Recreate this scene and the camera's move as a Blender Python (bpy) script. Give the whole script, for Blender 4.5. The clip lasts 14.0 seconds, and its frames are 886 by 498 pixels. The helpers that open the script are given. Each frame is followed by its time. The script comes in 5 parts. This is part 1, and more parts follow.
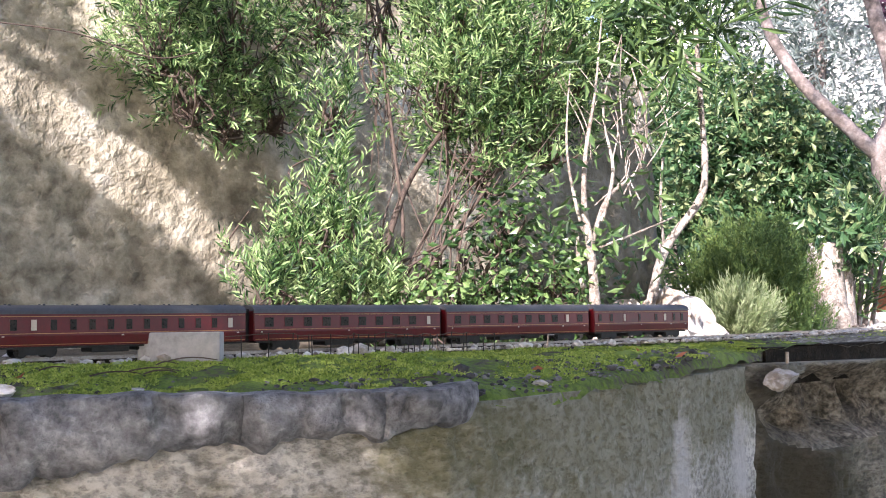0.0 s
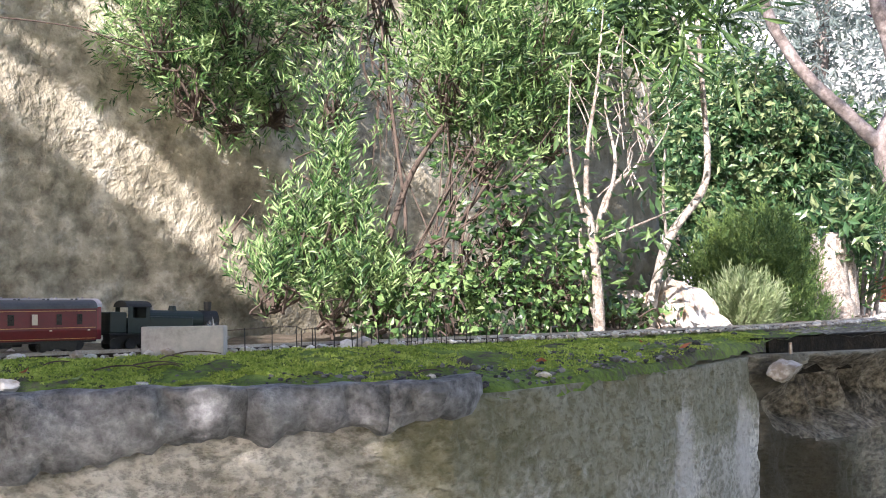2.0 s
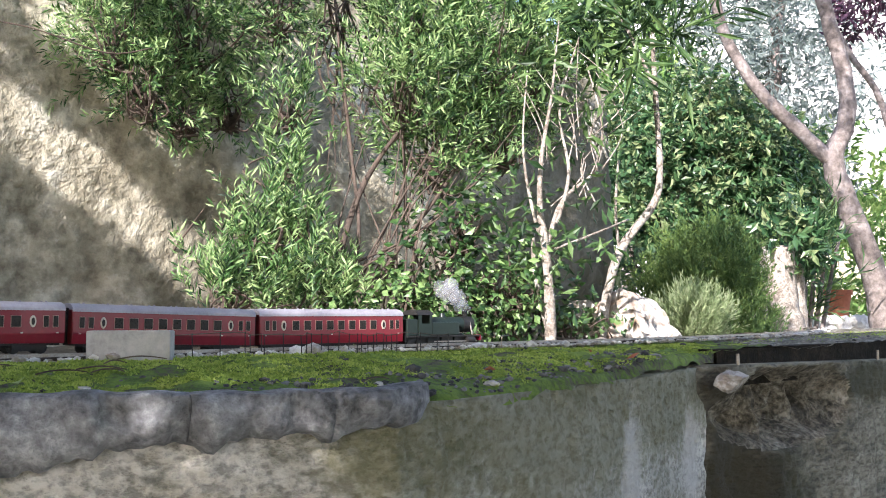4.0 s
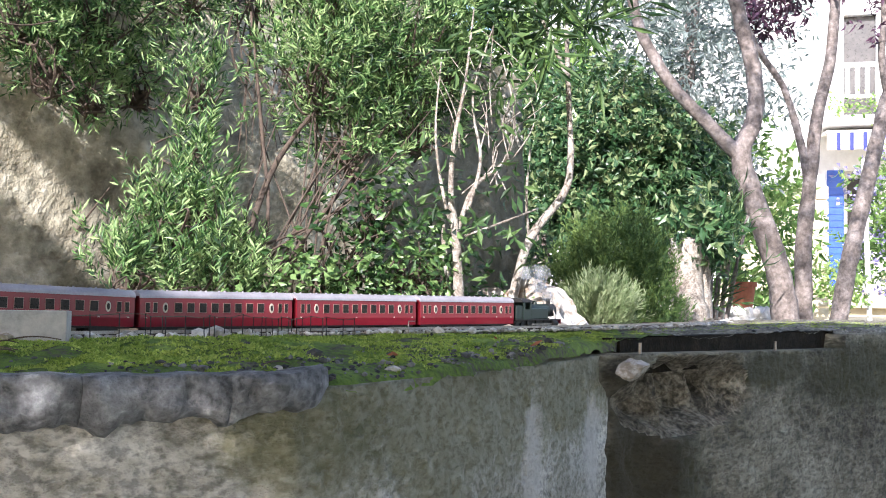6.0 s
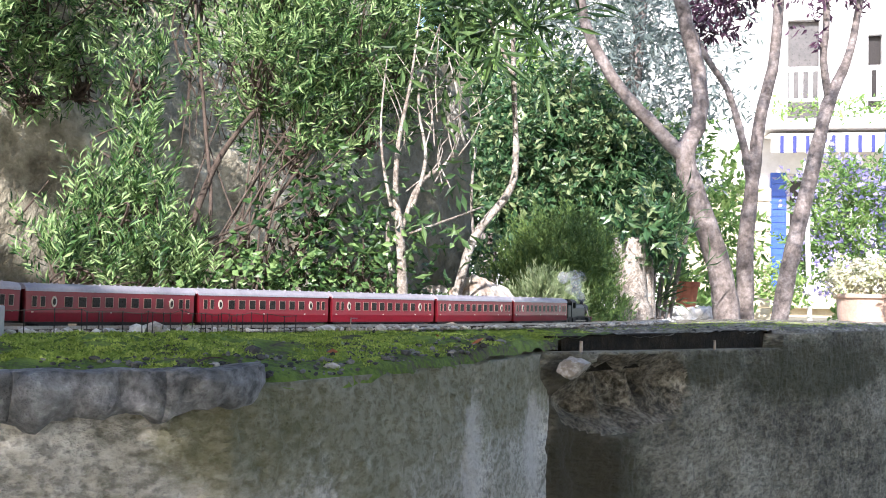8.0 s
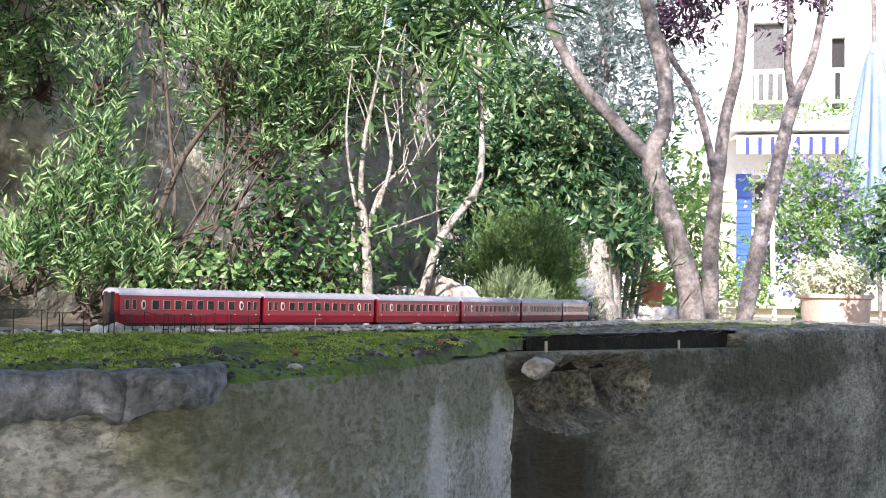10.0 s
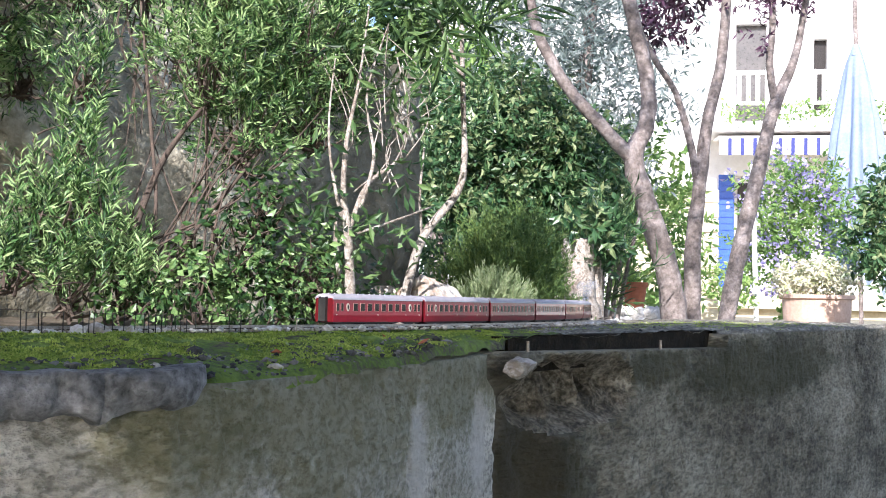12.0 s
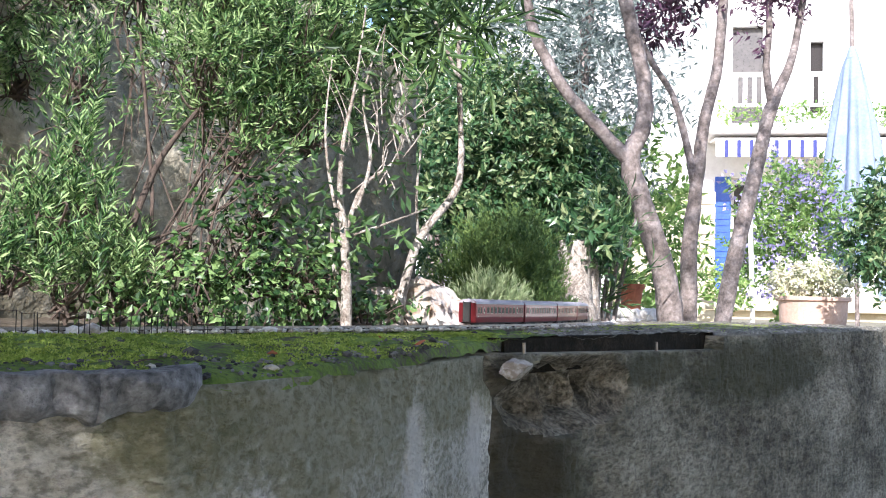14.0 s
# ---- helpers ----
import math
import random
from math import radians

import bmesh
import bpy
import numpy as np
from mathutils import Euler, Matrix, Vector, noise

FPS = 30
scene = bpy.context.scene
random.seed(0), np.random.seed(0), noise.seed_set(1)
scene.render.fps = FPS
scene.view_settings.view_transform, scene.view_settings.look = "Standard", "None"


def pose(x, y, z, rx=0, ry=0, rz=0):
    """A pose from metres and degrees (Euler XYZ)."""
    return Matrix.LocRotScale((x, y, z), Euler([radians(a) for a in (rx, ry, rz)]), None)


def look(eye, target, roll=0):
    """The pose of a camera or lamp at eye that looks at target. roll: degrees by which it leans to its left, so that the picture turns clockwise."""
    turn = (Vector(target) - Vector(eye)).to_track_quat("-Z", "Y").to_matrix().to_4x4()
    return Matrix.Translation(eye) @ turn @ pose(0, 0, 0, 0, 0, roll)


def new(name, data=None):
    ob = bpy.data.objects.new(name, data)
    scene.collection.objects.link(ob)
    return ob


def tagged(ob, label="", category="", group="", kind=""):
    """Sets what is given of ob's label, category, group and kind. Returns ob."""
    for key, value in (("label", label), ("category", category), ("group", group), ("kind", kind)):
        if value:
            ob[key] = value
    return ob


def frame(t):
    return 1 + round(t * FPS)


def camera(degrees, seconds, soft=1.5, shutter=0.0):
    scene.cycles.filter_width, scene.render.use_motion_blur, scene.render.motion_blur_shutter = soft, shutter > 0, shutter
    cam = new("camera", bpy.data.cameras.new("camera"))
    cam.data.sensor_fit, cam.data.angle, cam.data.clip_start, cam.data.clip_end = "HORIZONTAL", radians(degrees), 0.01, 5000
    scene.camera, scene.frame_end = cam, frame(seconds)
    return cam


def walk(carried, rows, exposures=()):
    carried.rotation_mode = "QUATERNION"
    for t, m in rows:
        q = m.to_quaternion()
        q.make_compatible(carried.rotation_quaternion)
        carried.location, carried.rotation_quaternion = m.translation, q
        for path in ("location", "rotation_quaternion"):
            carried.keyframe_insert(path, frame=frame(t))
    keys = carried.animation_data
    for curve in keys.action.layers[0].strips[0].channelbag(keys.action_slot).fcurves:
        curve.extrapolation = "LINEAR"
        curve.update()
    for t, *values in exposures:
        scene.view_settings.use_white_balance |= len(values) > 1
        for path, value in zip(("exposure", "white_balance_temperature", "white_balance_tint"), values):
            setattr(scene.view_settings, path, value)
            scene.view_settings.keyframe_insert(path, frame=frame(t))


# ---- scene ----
# Heights: 0 is the track bed on the mossy ledge; the lens stands 4.5 cm above it.
cam = camera(45.0, 14.0, soft=1.0)
EYE, ARM = 0.045, 0.158
# seconds, turn to the right, tilt up, lean to the right
TURNS = [
    (0.0, 0.0, 3.5, 0.499), (0.5, -0.128, 3.352, 0.762), (1.0, -0.14, 3.204, 0.89), (1.5, -0.166, 3.072, 0.919),
    (2.0, -0.136, 3.102, 0.818), (2.2, -0.09, 3.15, 0.78), (2.9, 0.3, 3.32, 0.62), (3.6, 1.35, 3.47, 0.32), (4.3, 2.87, 3.5, -0.05),
    (4.5, 3.364, 3.481, -0.168), (5.0, 4.655, 3.235, -0.554), (5.5, 5.714, 2.962, -0.794), (6.0, 6.597, 2.756, -0.858),
    (6.5, 7.326, 2.643, -0.858), (7.0, 8.136, 2.642, -1.289), (7.5, 8.751, 2.653, -1.162), (8.0, 9.347, 2.682, -1.283),
    (9.2, 10.45, 2.72, -1.29), (10.5, 11.29, 2.738, -1.29), (11.0, 11.501, 2.712, -1.351), (11.5, 11.831, 2.772, -1.21),
    (12.0, 11.906, 2.758, -1.283), (12.5, 12.003, 2.754, -1.353), (13.0, 12.072, 2.829, -1.269), (13.5, 12.041, 2.85, -1.237), (14.0, 12.079, 2.838, -1.373),
]


def head_pose(turn, tilt, lean):
    a = radians(turn)
    return (pose(ARM * math.sin(a), ARM * (math.cos(a) - 1), EYE, 0, 0, -turn)
            @ pose(0, 0, 0, 90 + tilt) @ pose(0, 0, 0, 0, 0, -lean))


EXPOSURES = [(0, 1.5, 6250, 26), (2.2, 1.45, 6250, 21), (5, 1.25, 6050, 17), (8, 1.15, 6000, 17), (14, 1.05, 5900, 17)]
walk(cam, [(t, head_pose(a, b, c)) for t, a, b, c in TURNS], EXPOSURES)

# ---- light ----
SUN_AZ, SUN_EL = 206.0, 30.0      # compass angle from +y towards +x, and height
world = bpy.data.worlds.new("sky")
scene.world = world
world.use_nodes = True
wn = world.node_tree.nodes
sky = wn.new("ShaderNodeTexSky")
sky.sky_type, sky.sun_disc = "NISHITA", False
sky.sun_elevation, sky.sun_rotation = radians(SUN_EL), radians(SUN_AZ)
world.node_tree.links.new(sky.outputs[0], wn["Background"].inputs[0])
wn["Background"].inputs[1].default_value = 0.15
sun = new("sun", bpy.data.lights.new("sun", "SUN"))
sun.data.energy, sun.data.angle, sun.data.color = 4.3, radians(0.5), (1.0, 0.95, 0.86)
_az, _el = radians(SUN_AZ), radians(SUN_EL)
SUN_DIR = Vector((math.sin(_az) * math.cos(_el), math.cos(_az) * math.cos(_el), math.sin(_el)))
sun.matrix_world = look(SUN_DIR * 20, (0, 0, 0))


# ---- materials ----
def mat(name, stops, scale=20.0, rough=0.8, bump=0.3, fine=8.0, metal=0.0, per=0.0, dist=0.004, trans=0.0, spec=0.5, coat=0.0, speck=0.0, speck_scale=150.0):
    """A node material: colour ramp over two scales of noise, fine relief; per: variation from piece to piece."""
    m = bpy.data.materials.new(name)
    m.use_nodes = True
    nt = m.node_tree
    n, l = nt.nodes, nt.links
    b = n["Principled BSDF"]
    b.inputs["Metallic"].default_value = metal
    b.inputs["Specular IOR Level"].default_value = spec
    b.inputs["Coat Weight"].default_value = coat
    tc = n.new("ShaderNodeTexCoord")
    big, small = n.new("ShaderNodeTexNoise"), n.new("ShaderNodeTexNoise")
    for tex, sc in ((big, scale), (small, scale * fine)):
        tex.inputs["Scale"].default_value = sc
        tex.inputs["Detail"].default_value = 6.0
        tex.inputs["Roughness"].default_value = 0.65
        l.new(tc.outputs["Object"], tex.inputs["Vector"])
    mix = n.new("ShaderNodeMath")
    mix.operation = "MULTIPLY_ADD"
    l.new(small.outputs[0], mix.inputs[0])
    mix.inputs[1].default_value = 0.8
    half = n.new("ShaderNodeMath")
    half.operation = "MULTIPLY_ADD"
    l.new(big.outputs[0], half.inputs[0])
    half.inputs[1].default_value, half.inputs[2].default_value = 1.3, -0.55
    l.new(half.outputs[0], mix.inputs[2])
    fac = mix.outputs[0]
    if per:
        geo = n.new("ShaderNodeNewGeometry")
        add = n.new("ShaderNodeMath")
        add.operation = "MULTIPLY_ADD"
        l.new(geo.outputs["Random Per Island"], add.inputs[0])
        add.inputs[1].default_value = per
        sub = n.new("ShaderNodeMath")
        sub.operation = "SUBTRACT"
        l.new(fac, sub.inputs[0])
        sub.inputs[1].default_value = per / 2
        l.new(sub.outputs[0], add.inputs[2])
        fac = add.outputs[0]
    ramp = n.new("ShaderNodeValToRGB")
    el = ramp.color_ramp.elements
    while len(el) < len(stops):
        el.new(0.5)
    for e, (p, c) in zip(el, stops):
        e.position, e.color = p, (*c, 1)
    l.new(fac, ramp.inputs[0])
    l.new(ramp.outputs[0], b.inputs["Base Color"])
    height = mix.outputs[0]
    if speck:
        # pits: small dark spots with rims of their own, in the colour and in the relief
        pit = n.new("ShaderNodeTexNoise")
        pit.inputs["Scale"].default_value, pit.inputs["Detail"].default_value, pit.inputs["Roughness"].default_value = speck_scale, 3.0, 0.6
        l.new(tc.outputs["Object"], pit.inputs["Vector"])
        edge = n.new("ShaderNodeMapRange")
        l.new(pit.outputs[0], edge.inputs[0])
        edge.inputs[1].default_value, edge.inputs[2].default_value = 0.36, 0.56
        edge.inputs[3].default_value, edge.inputs[4].default_value = 1.0 - speck, 1.0 + 0.35 * speck
        shade = n.new("ShaderNodeMix")
        shade.data_type, shade.blend_type = "RGBA", "MULTIPLY"
        shade.inputs[0].default_value = 1.0
        l.new(ramp.outputs[0], shade.inputs[6])
        l.new(edge.outputs[0], shade.inputs[7])
        l.new(shade.outputs[2], b.inputs["Base Color"])
        hh = n.new("ShaderNodeMath")
        hh.operation = "MULTIPLY_ADD"
        l.new(edge.outputs[0], hh.inputs[0])
        hh.inputs[1].default_value = 0.5
        l.new(mix.outputs[0], hh.inputs[2])
        height = hh.outputs[0]
    rr = n.new("ShaderNodeMapRange")
    l.new(small.outputs[0], rr.inputs[0])
    rr.inputs[3].default_value, rr.inputs[4].default_value = max(0.02, rough - 0.12), min(1.0, rough + 0.12)
    l.new(rr.outputs[0], b.inputs["Roughness"])
    if bump:
        bp = n.new("ShaderNodeBump")
        bp.inputs["Strength"].default_value, bp.inputs["Distance"].default_value = bump, dist
        l.new(height, bp.inputs["Height"])
        l.new(bp.outputs[0], b.inputs["Normal"])
    if trans:
        tr = n.new("ShaderNodeBsdfTranslucent")
        l.new(ramp.outputs[0], tr.inputs[0])
        sh = n.new("ShaderNodeMixShader")
        sh.inputs[0].default_value = trans
        l.new(b.outputs[0], sh.inputs[1])
        l.new(tr.outputs[0], sh.inputs[2])
        l.new(sh.outputs[0], n["Material Output"].inputs[0])
    return m


PLASTER = mat("plaster", [(0.25, (0.20, 0.175, 0.125)), (0.42, (0.36, 0.325, 0.24)), (0.56, (0.50, 0.455, 0.35)), (0.72, (0.72, 0.68, 0.57))], 6, 0.95, 1.0, 5, dist=0.012, speck=0.3, speck_scale=38)
PATCH = mat("cement_patch", [(0.25, (0.09, 0.09, 0.095)), (0.42, (0.20, 0.20, 0.207)), (0.6, (0.30, 0.30, 0.31)), (0.8, (0.50, 0.50, 0.51))], 14, 0.8, 0.9, 8, dist=0.006, speck=0.3, speck_scale=60)
MOSS = mat("moss", [(0.28, (0.06, 0.055, 0.04)), (0.36, (0.12, 0.12, 0.06)), (0.44, (0.11, 0.17, 0.03)), (0.60, (0.18, 0.28, 0.04)), (0.8, (0.26, 0.36, 0.06))], 11, 0.95, 1.0, 14, dist=0.01)
SOIL = mat("soil", [(0.2, (0.05, 0.038, 0.025)), (0.5, (0.11, 0.085, 0.055)), (0.8, (0.2, 0.17, 0.12))], 12, 0.95, 0.8)
GROUND = mat("ground", [(0.2, (0.10, 0.09, 0.05)), (0.5, (0.22, 0.2, 0.13)), (0.8, (0.4, 0.37, 0.3))], 1.2, 0.95, 0.5)
# near-black stands in for the shade deep in the groove
SHADEGAP = mat("shaded_gap", [(0.2, (0.008, 0.006, 0.004)), (0.5, (0.018, 0.014, 0.009)), (0.8, (0.05, 0.038, 0.024))], 25, 0.95, 0.8, spec=0.15)
MAROON = mat("maroon_paint", [(0.2, (0.085, 0.004, 0.007)), (0.8, (0.125, 0.006, 0.010))], 30, 0.36, 0.0, coat=0.1)
CRIMSON = mat("crimson_paint", [(0.2, (0.17, 0.004, 0.014)), (0.8, (0.23, 0.006, 0.02))], 30, 0.35, 0.0, coat=0.3)
ROOF_D = mat("dark_grey_roof", [(0.2, (0.05, 0.052, 0.06)), (0.8, (0.085, 0.088, 0.1))], 40, 0.55, 0.05)
ROOF_L = mat("pale_grey_roof", [(0.2, (0.30, 0.28, 0.32)), (0.8, (0.42, 0.40, 0.44))], 40, 0.5, 0.05)
BLACK = mat("sooty_black", [(0.2, (0.008, 0.008, 0.008)), (0.8, (0.03, 0.028, 0.026))], 60, 0.6, 0.1)
GREEN = mat("dark_green_paint", [(0.2, (0.009, 0.017, 0.013)), (0.8, (0.018, 0.03, 0.023))], 30, 0.45, 0.0)
GLASS = mat("dark_window", [(0.3, (0.01, 0.008, 0.008)), (0.7, (0.035, 0.028, 0.025))], 60, 0.3, 0.0, spec=0.25)
BLIND = mat("white_blind", [(0.2, (0.5, 0.42, 0.36)), (0.8, (0.62, 0.54, 0.46))], 60, 0.5, 0.0)
GOLD = mat("gold_lining", [(0.2, (0.42, 0.2, 0.07)), (0.8, (0.55, 0.28, 0.1))], 60, 0.5, 0.0)
STEEL = mat("rail_steel", [(0.2, (0.25, 0.2, 0.16)), (0.8, (0.5, 0.46, 0.42))], 80, 0.4, 0.1, metal=0.9)
WOODSL = mat("sleeper", [(0.2, (0.03, 0.022, 0.018)), (0.8, (0.08, 0.06, 0.045))], 80, 0.9, 0.2)
STONE = mat("pale_rock", [(0.25, (0.30, 0.18, 0.10)), (0.42, (0.48, 0.40, 0.33)), (0.6, (0.64, 0.60, 0.56))], 14, 0.85, 0.8, 5, speck=0.25, speck_scale=60)
BARK = mat("smooth_bark", [(0.2, (0.09, 0.07, 0.06)), (0.5, (0.22, 0.18, 0.16)), (0.8, (0.38, 0.33, 0.31))], 14, 0.85, 0.5, 5, speck=0.3, speck_scale=60)
PALEBARK = mat("pale_bark", [(0.25, (0.16, 0.125, 0.095)), (0.45, (0.33, 0.28, 0.235)), (0.7, (0.56, 0.51, 0.45))], 30, 0.85, 0.6, speck=0.3, speck_scale=90)
TWIG = mat("brown_twig", [(0.2, (0.05, 0.036, 0.028)), (0.8, (0.15, 0.11, 0.085))], 60, 0.9, 0.3)
ROSEMARY = mat("rosemary_leaf", [(0.15, (0.012, 0.042, 0.013)), (0.45, (0.09, 0.20, 0.052)), (0.78, (0.38, 0.52, 0.22))], 6, 0.5, 0.0, per=0.8, trans=0.16)
HEDGE = mat("hedge_leaf", [(0.2, (0.03, 0.08, 0.03)), (0.55, (0.09, 0.18, 0.07)), (0.8, (0.30, 0.36, 0.17))], 3, 0.35, 0.0, per=0.7, trans=0.2)
OLEANDER = mat("oleander_leaf", [(0.2, (0.025, 0.06, 0.02)), (0.5, (0.06, 0.125, 0.04)), (0.8, (0.15, 0.24, 0.08))], 4, 0.45, 0.0, per=0.6, trans=0.25)
THUJA = mat("cypress_leaf", [(0.2, (0.035, 0.08, 0.02)), (0.5, (0.085, 0.155, 0.04)), (0.8, (0.18, 0.26, 0.065))], 5, 0.7, 0.0, per=0.4, trans=0.2)
TUFT = mat("tuft_leaf", [(0.2, (0.14, 0.21, 0.08)), (0.5, (0.27, 0.35, 0.16)), (0.8, (0.44, 0.50, 0.29))], 6, 0.7, 0.0, per=0.4, trans=0.3)
IVY = mat("ivy_leaf", [(0.2, (0.018, 0.05, 0.015)), (0.5, (0.06, 0.135, 0.035)), (0.8, (0.22, 0.34, 0.12))], 6, 0.4, 0.0, per=0.7, trans=0.12)
SILVER = mat("silvery_leaf", [(0.2, (0.13, 0.17, 0.15)), (0.5, (0.24, 0.29, 0.27)), (0.8, (0.4, 0.44, 0.42))], 2, 0.6, 0.0, per=0.5, trans=0.35)
PURPLE = mat("purple_leaf", [(0.2, (0.05, 0.022, 0.04)), (0.8, (0.13, 0.06, 0.1))], 3, 0.5, 0.0, per=0.5, trans=0.25)
LIME = mat("far_leaf", [(0.2, (0.1, 0.2, 0.05)), (0.5, (0.2, 0.34, 0.09)), (0.8, (0.36, 0.48, 0.16))], 1.5, 0.6, 0.0, per=0.5, trans=0.35)
CREAM = mat("cream_leaf", [(0.2, (0.35, 0.4, 0.16)), (0.5, (0.62, 0.6, 0.42)), (0.8, (0.75, 0.68, 0.55))], 8, 0.6, 0.0, per=0.5, trans=0.2)
VIOLET = mat("violet_flower", [(0.2, (0.28, 0.25, 0.50)), (0.8, (0.50, 0.45, 0.70))], 8, 0.6, 0.0, per=0.5, trans=0.3)
RENDERW = mat("white_house_render", [(0.2, (0.72, 0.69, 0.66)), (0.8, (0.85, 0.83, 0.8))], 1.5, 0.9, 0.2)
BLUE = mat("blue_paint", [(0.2, (0.012, 0.06, 0.36)), (0.8, (0.03, 0.11, 0.46))], 3, 0.4, 0.05)
CLOTH = mat("pale_blue_cloth", [(0.2, (0.24, 0.31, 0.45)), (0.8, (0.36, 0.43, 0.58))], 4, 0.9, 0.2, trans=0.15)
TERRA = mat("terracotta", [(0.2, (0.50, 0.33, 0.25)), (0.8, (0.68, 0.5, 0.4))], 5, 0.85, 0.3)
RENDERC = mat("cream_render", [(0.2, (0.5, 0.42, 0.28)), (0.8, (0.68, 0.6, 0.44))], 3, 0.9, 0.3)
# dark colour standing in for the lack of light indoors
UNLITROOM = mat("unlit_room_sheet", [(0.2, (0.05, 0.045, 0.045)), (0.8, (0.1, 0.09, 0.085))], 3, 0.3, 0.0)
NAVY = mat("navy_stripe", [(0.2, (0.03, 0.035, 0.16)), (0.8, (0.06, 0.07, 0.26))], 10, 0.8, 0.1)


def stain_and_shade(m, colour, masks, strength=0.85, scale=30.0):
    """Lays stains and painted shade of one colour on a material: masks are (x, y, z, rx, ry, rz) blots with ragged
    rims.
    """
    nt = m.node_tree
    n, l = nt.nodes, nt.links
    b = n["Principled BSDF"]
    old = b.inputs["Base Color"].links[0].from_socket
    tc = n.new("ShaderNodeTexCoord")
    tex = n.new("ShaderNodeTexNoise")
    tex.inputs["Scale"].default_value, tex.inputs["Detail"].default_value, tex.inputs["Roughness"].default_value = scale, 7.0, 0.7
    l.new(tc.outputs["Object"], tex.inputs["Vector"])
    total = None
    for x, y, z, rx, ry, rz in masks:
        mp = n.new("ShaderNodeMapping")
        mp.vector_type = "TEXTURE"
        mp.inputs["Location"].default_value, mp.inputs["Scale"].default_value = (x, y, z), (rx, ry, rz)
        l.new(tc.outputs["Object"], mp.inputs[0])
        ln = n.new("ShaderNodeVectorMath")
        ln.operation = "LENGTH"
        l.new(mp.outputs[0], ln.inputs[0])
        ad = n.new("ShaderNodeMath")
        ad.operation = "MULTIPLY_ADD"
        l.new(tex.outputs[0], ad.inputs[0])
        ad.inputs[1].default_value = 1.5
        l.new(ln.outputs["Value"], ad.inputs[2])
        mr = n.new("ShaderNodeMapRange")
        l.new(ad.outputs[0], mr.inputs[0])
        mr.inputs[1].default_value, mr.inputs[2].default_value = 1.95, 1.45
        mr.inputs[3].default_value, mr.inputs[4].default_value = 0.0, strength
        if total is None:
            total = mr.outputs[0]
        else:
            mx = n.new("ShaderNodeMath")
            mx.operation = "MAXIMUM"
            l.new(total, mx.inputs[0])
            l.new(mr.outputs[0], mx.inputs[1])
            total = mx.outputs[0]
    mix = n.new("ShaderNodeMix")
    mix.data_type = "RGBA"
    l.new(total, mix.inputs[0])
    l.new(old, mix.inputs[6])
    mix.inputs[7].default_value = (*colour, 1)
    l.new(mix.outputs[2], b.inputs["Base Color"])
    return m


def drawn_out(m, k):
    """Draws a material's grain out along the level, as trowelled concrete has it."""
    n, l = m.node_tree.nodes, m.node_tree.links
    tc = n.new("ShaderNodeTexCoord")
    mp = n.new("ShaderNodeMapping")
    mp.inputs["Scale"].default_value = (k, k, 1)
    l.new(tc.outputs["Object"], mp.inputs[0])
    for tex in [q for q in n if q.bl_idname == "ShaderNodeTexNoise"]:
        l.new(mp.outputs[0], tex.inputs["Vector"])


# shade at the right end and low behind the rosemary, painted into the plaster
stain_and_shade(PLASTER, (0.085, 0.075, 0.042), [(0.45, 2.76, 0.15, 0.34, 9, 0.55), (-0.2, 2.2, 0.05, 0.25, 9, 0.16)], 0.75, 9)
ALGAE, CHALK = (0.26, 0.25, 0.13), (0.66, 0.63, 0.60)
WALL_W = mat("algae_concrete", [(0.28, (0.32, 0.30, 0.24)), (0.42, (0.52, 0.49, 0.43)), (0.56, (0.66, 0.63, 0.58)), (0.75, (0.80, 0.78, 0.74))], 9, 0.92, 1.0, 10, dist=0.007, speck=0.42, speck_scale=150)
stain_and_shade(WALL_W, ALGAE, [(0.20, 1.06, -0.06, 0.20, 9, 0.085), (0.37, 1.4, -0.055, 0.12, 9, 0.075), (0.02, 0.84, -0.07, 0.07, 9, 0.06), (0.13, 1.0, -0.2, 0.05, 9, 0.14)], 0.5, 45)
stain_and_shade(WALL_W, (0.085, 0.088, 0.032), [(0.20, 1.1, -0.045, 0.28, 9, 0.08), (0.34, 1.3, -0.10, 0.055, 9, 0.16), (0.18, 1.06, -0.13, 0.08, 9, 0.10)], 0.45, 120)
stain_and_shade(WALL_W, CHALK, [(0.262, 1.2, -0.135, 0.017, 9, 0.075), (0.385, 1.4, -0.145, 0.022, 9, 0.065), (-0.03, 0.85, -0.175, 0.13, 9, 0.065), (0.12, 1.0, -0.20, 0.06, 9, 0.05)], 0.75, 40)
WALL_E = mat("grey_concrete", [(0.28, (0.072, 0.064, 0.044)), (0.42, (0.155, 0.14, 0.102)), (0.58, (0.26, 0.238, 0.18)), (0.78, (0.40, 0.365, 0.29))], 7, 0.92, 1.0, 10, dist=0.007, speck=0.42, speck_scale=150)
# algae on top and to the right; below the hollow, painted shade
stain_and_shade(WALL_E, (0.05, 0.05, 0.022), [(0.82, 1.8, -0.07, 0.13, 9, 0.035), (1.3, 2.3, -0.10, 0.40, 9, 0.075), (0.47, 1.5, -0.20, 0.05, 9, 0.15), (0.54, 1.6, -0.24, 0.09, 9, 0.09)], 0.85, 18)
# corner recess: brown earth with its shade painted in
stain_and_shade(WALL_E, (0.035, 0.024, 0.012), [(0.45, 1.5, -0.14, 0.05, 9, 0.12), (0.50, 1.5, -0.20, 0.08, 9, 0.10)], 0.6, 12)
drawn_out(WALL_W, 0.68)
drawn_out(WALL_E, 0.4)
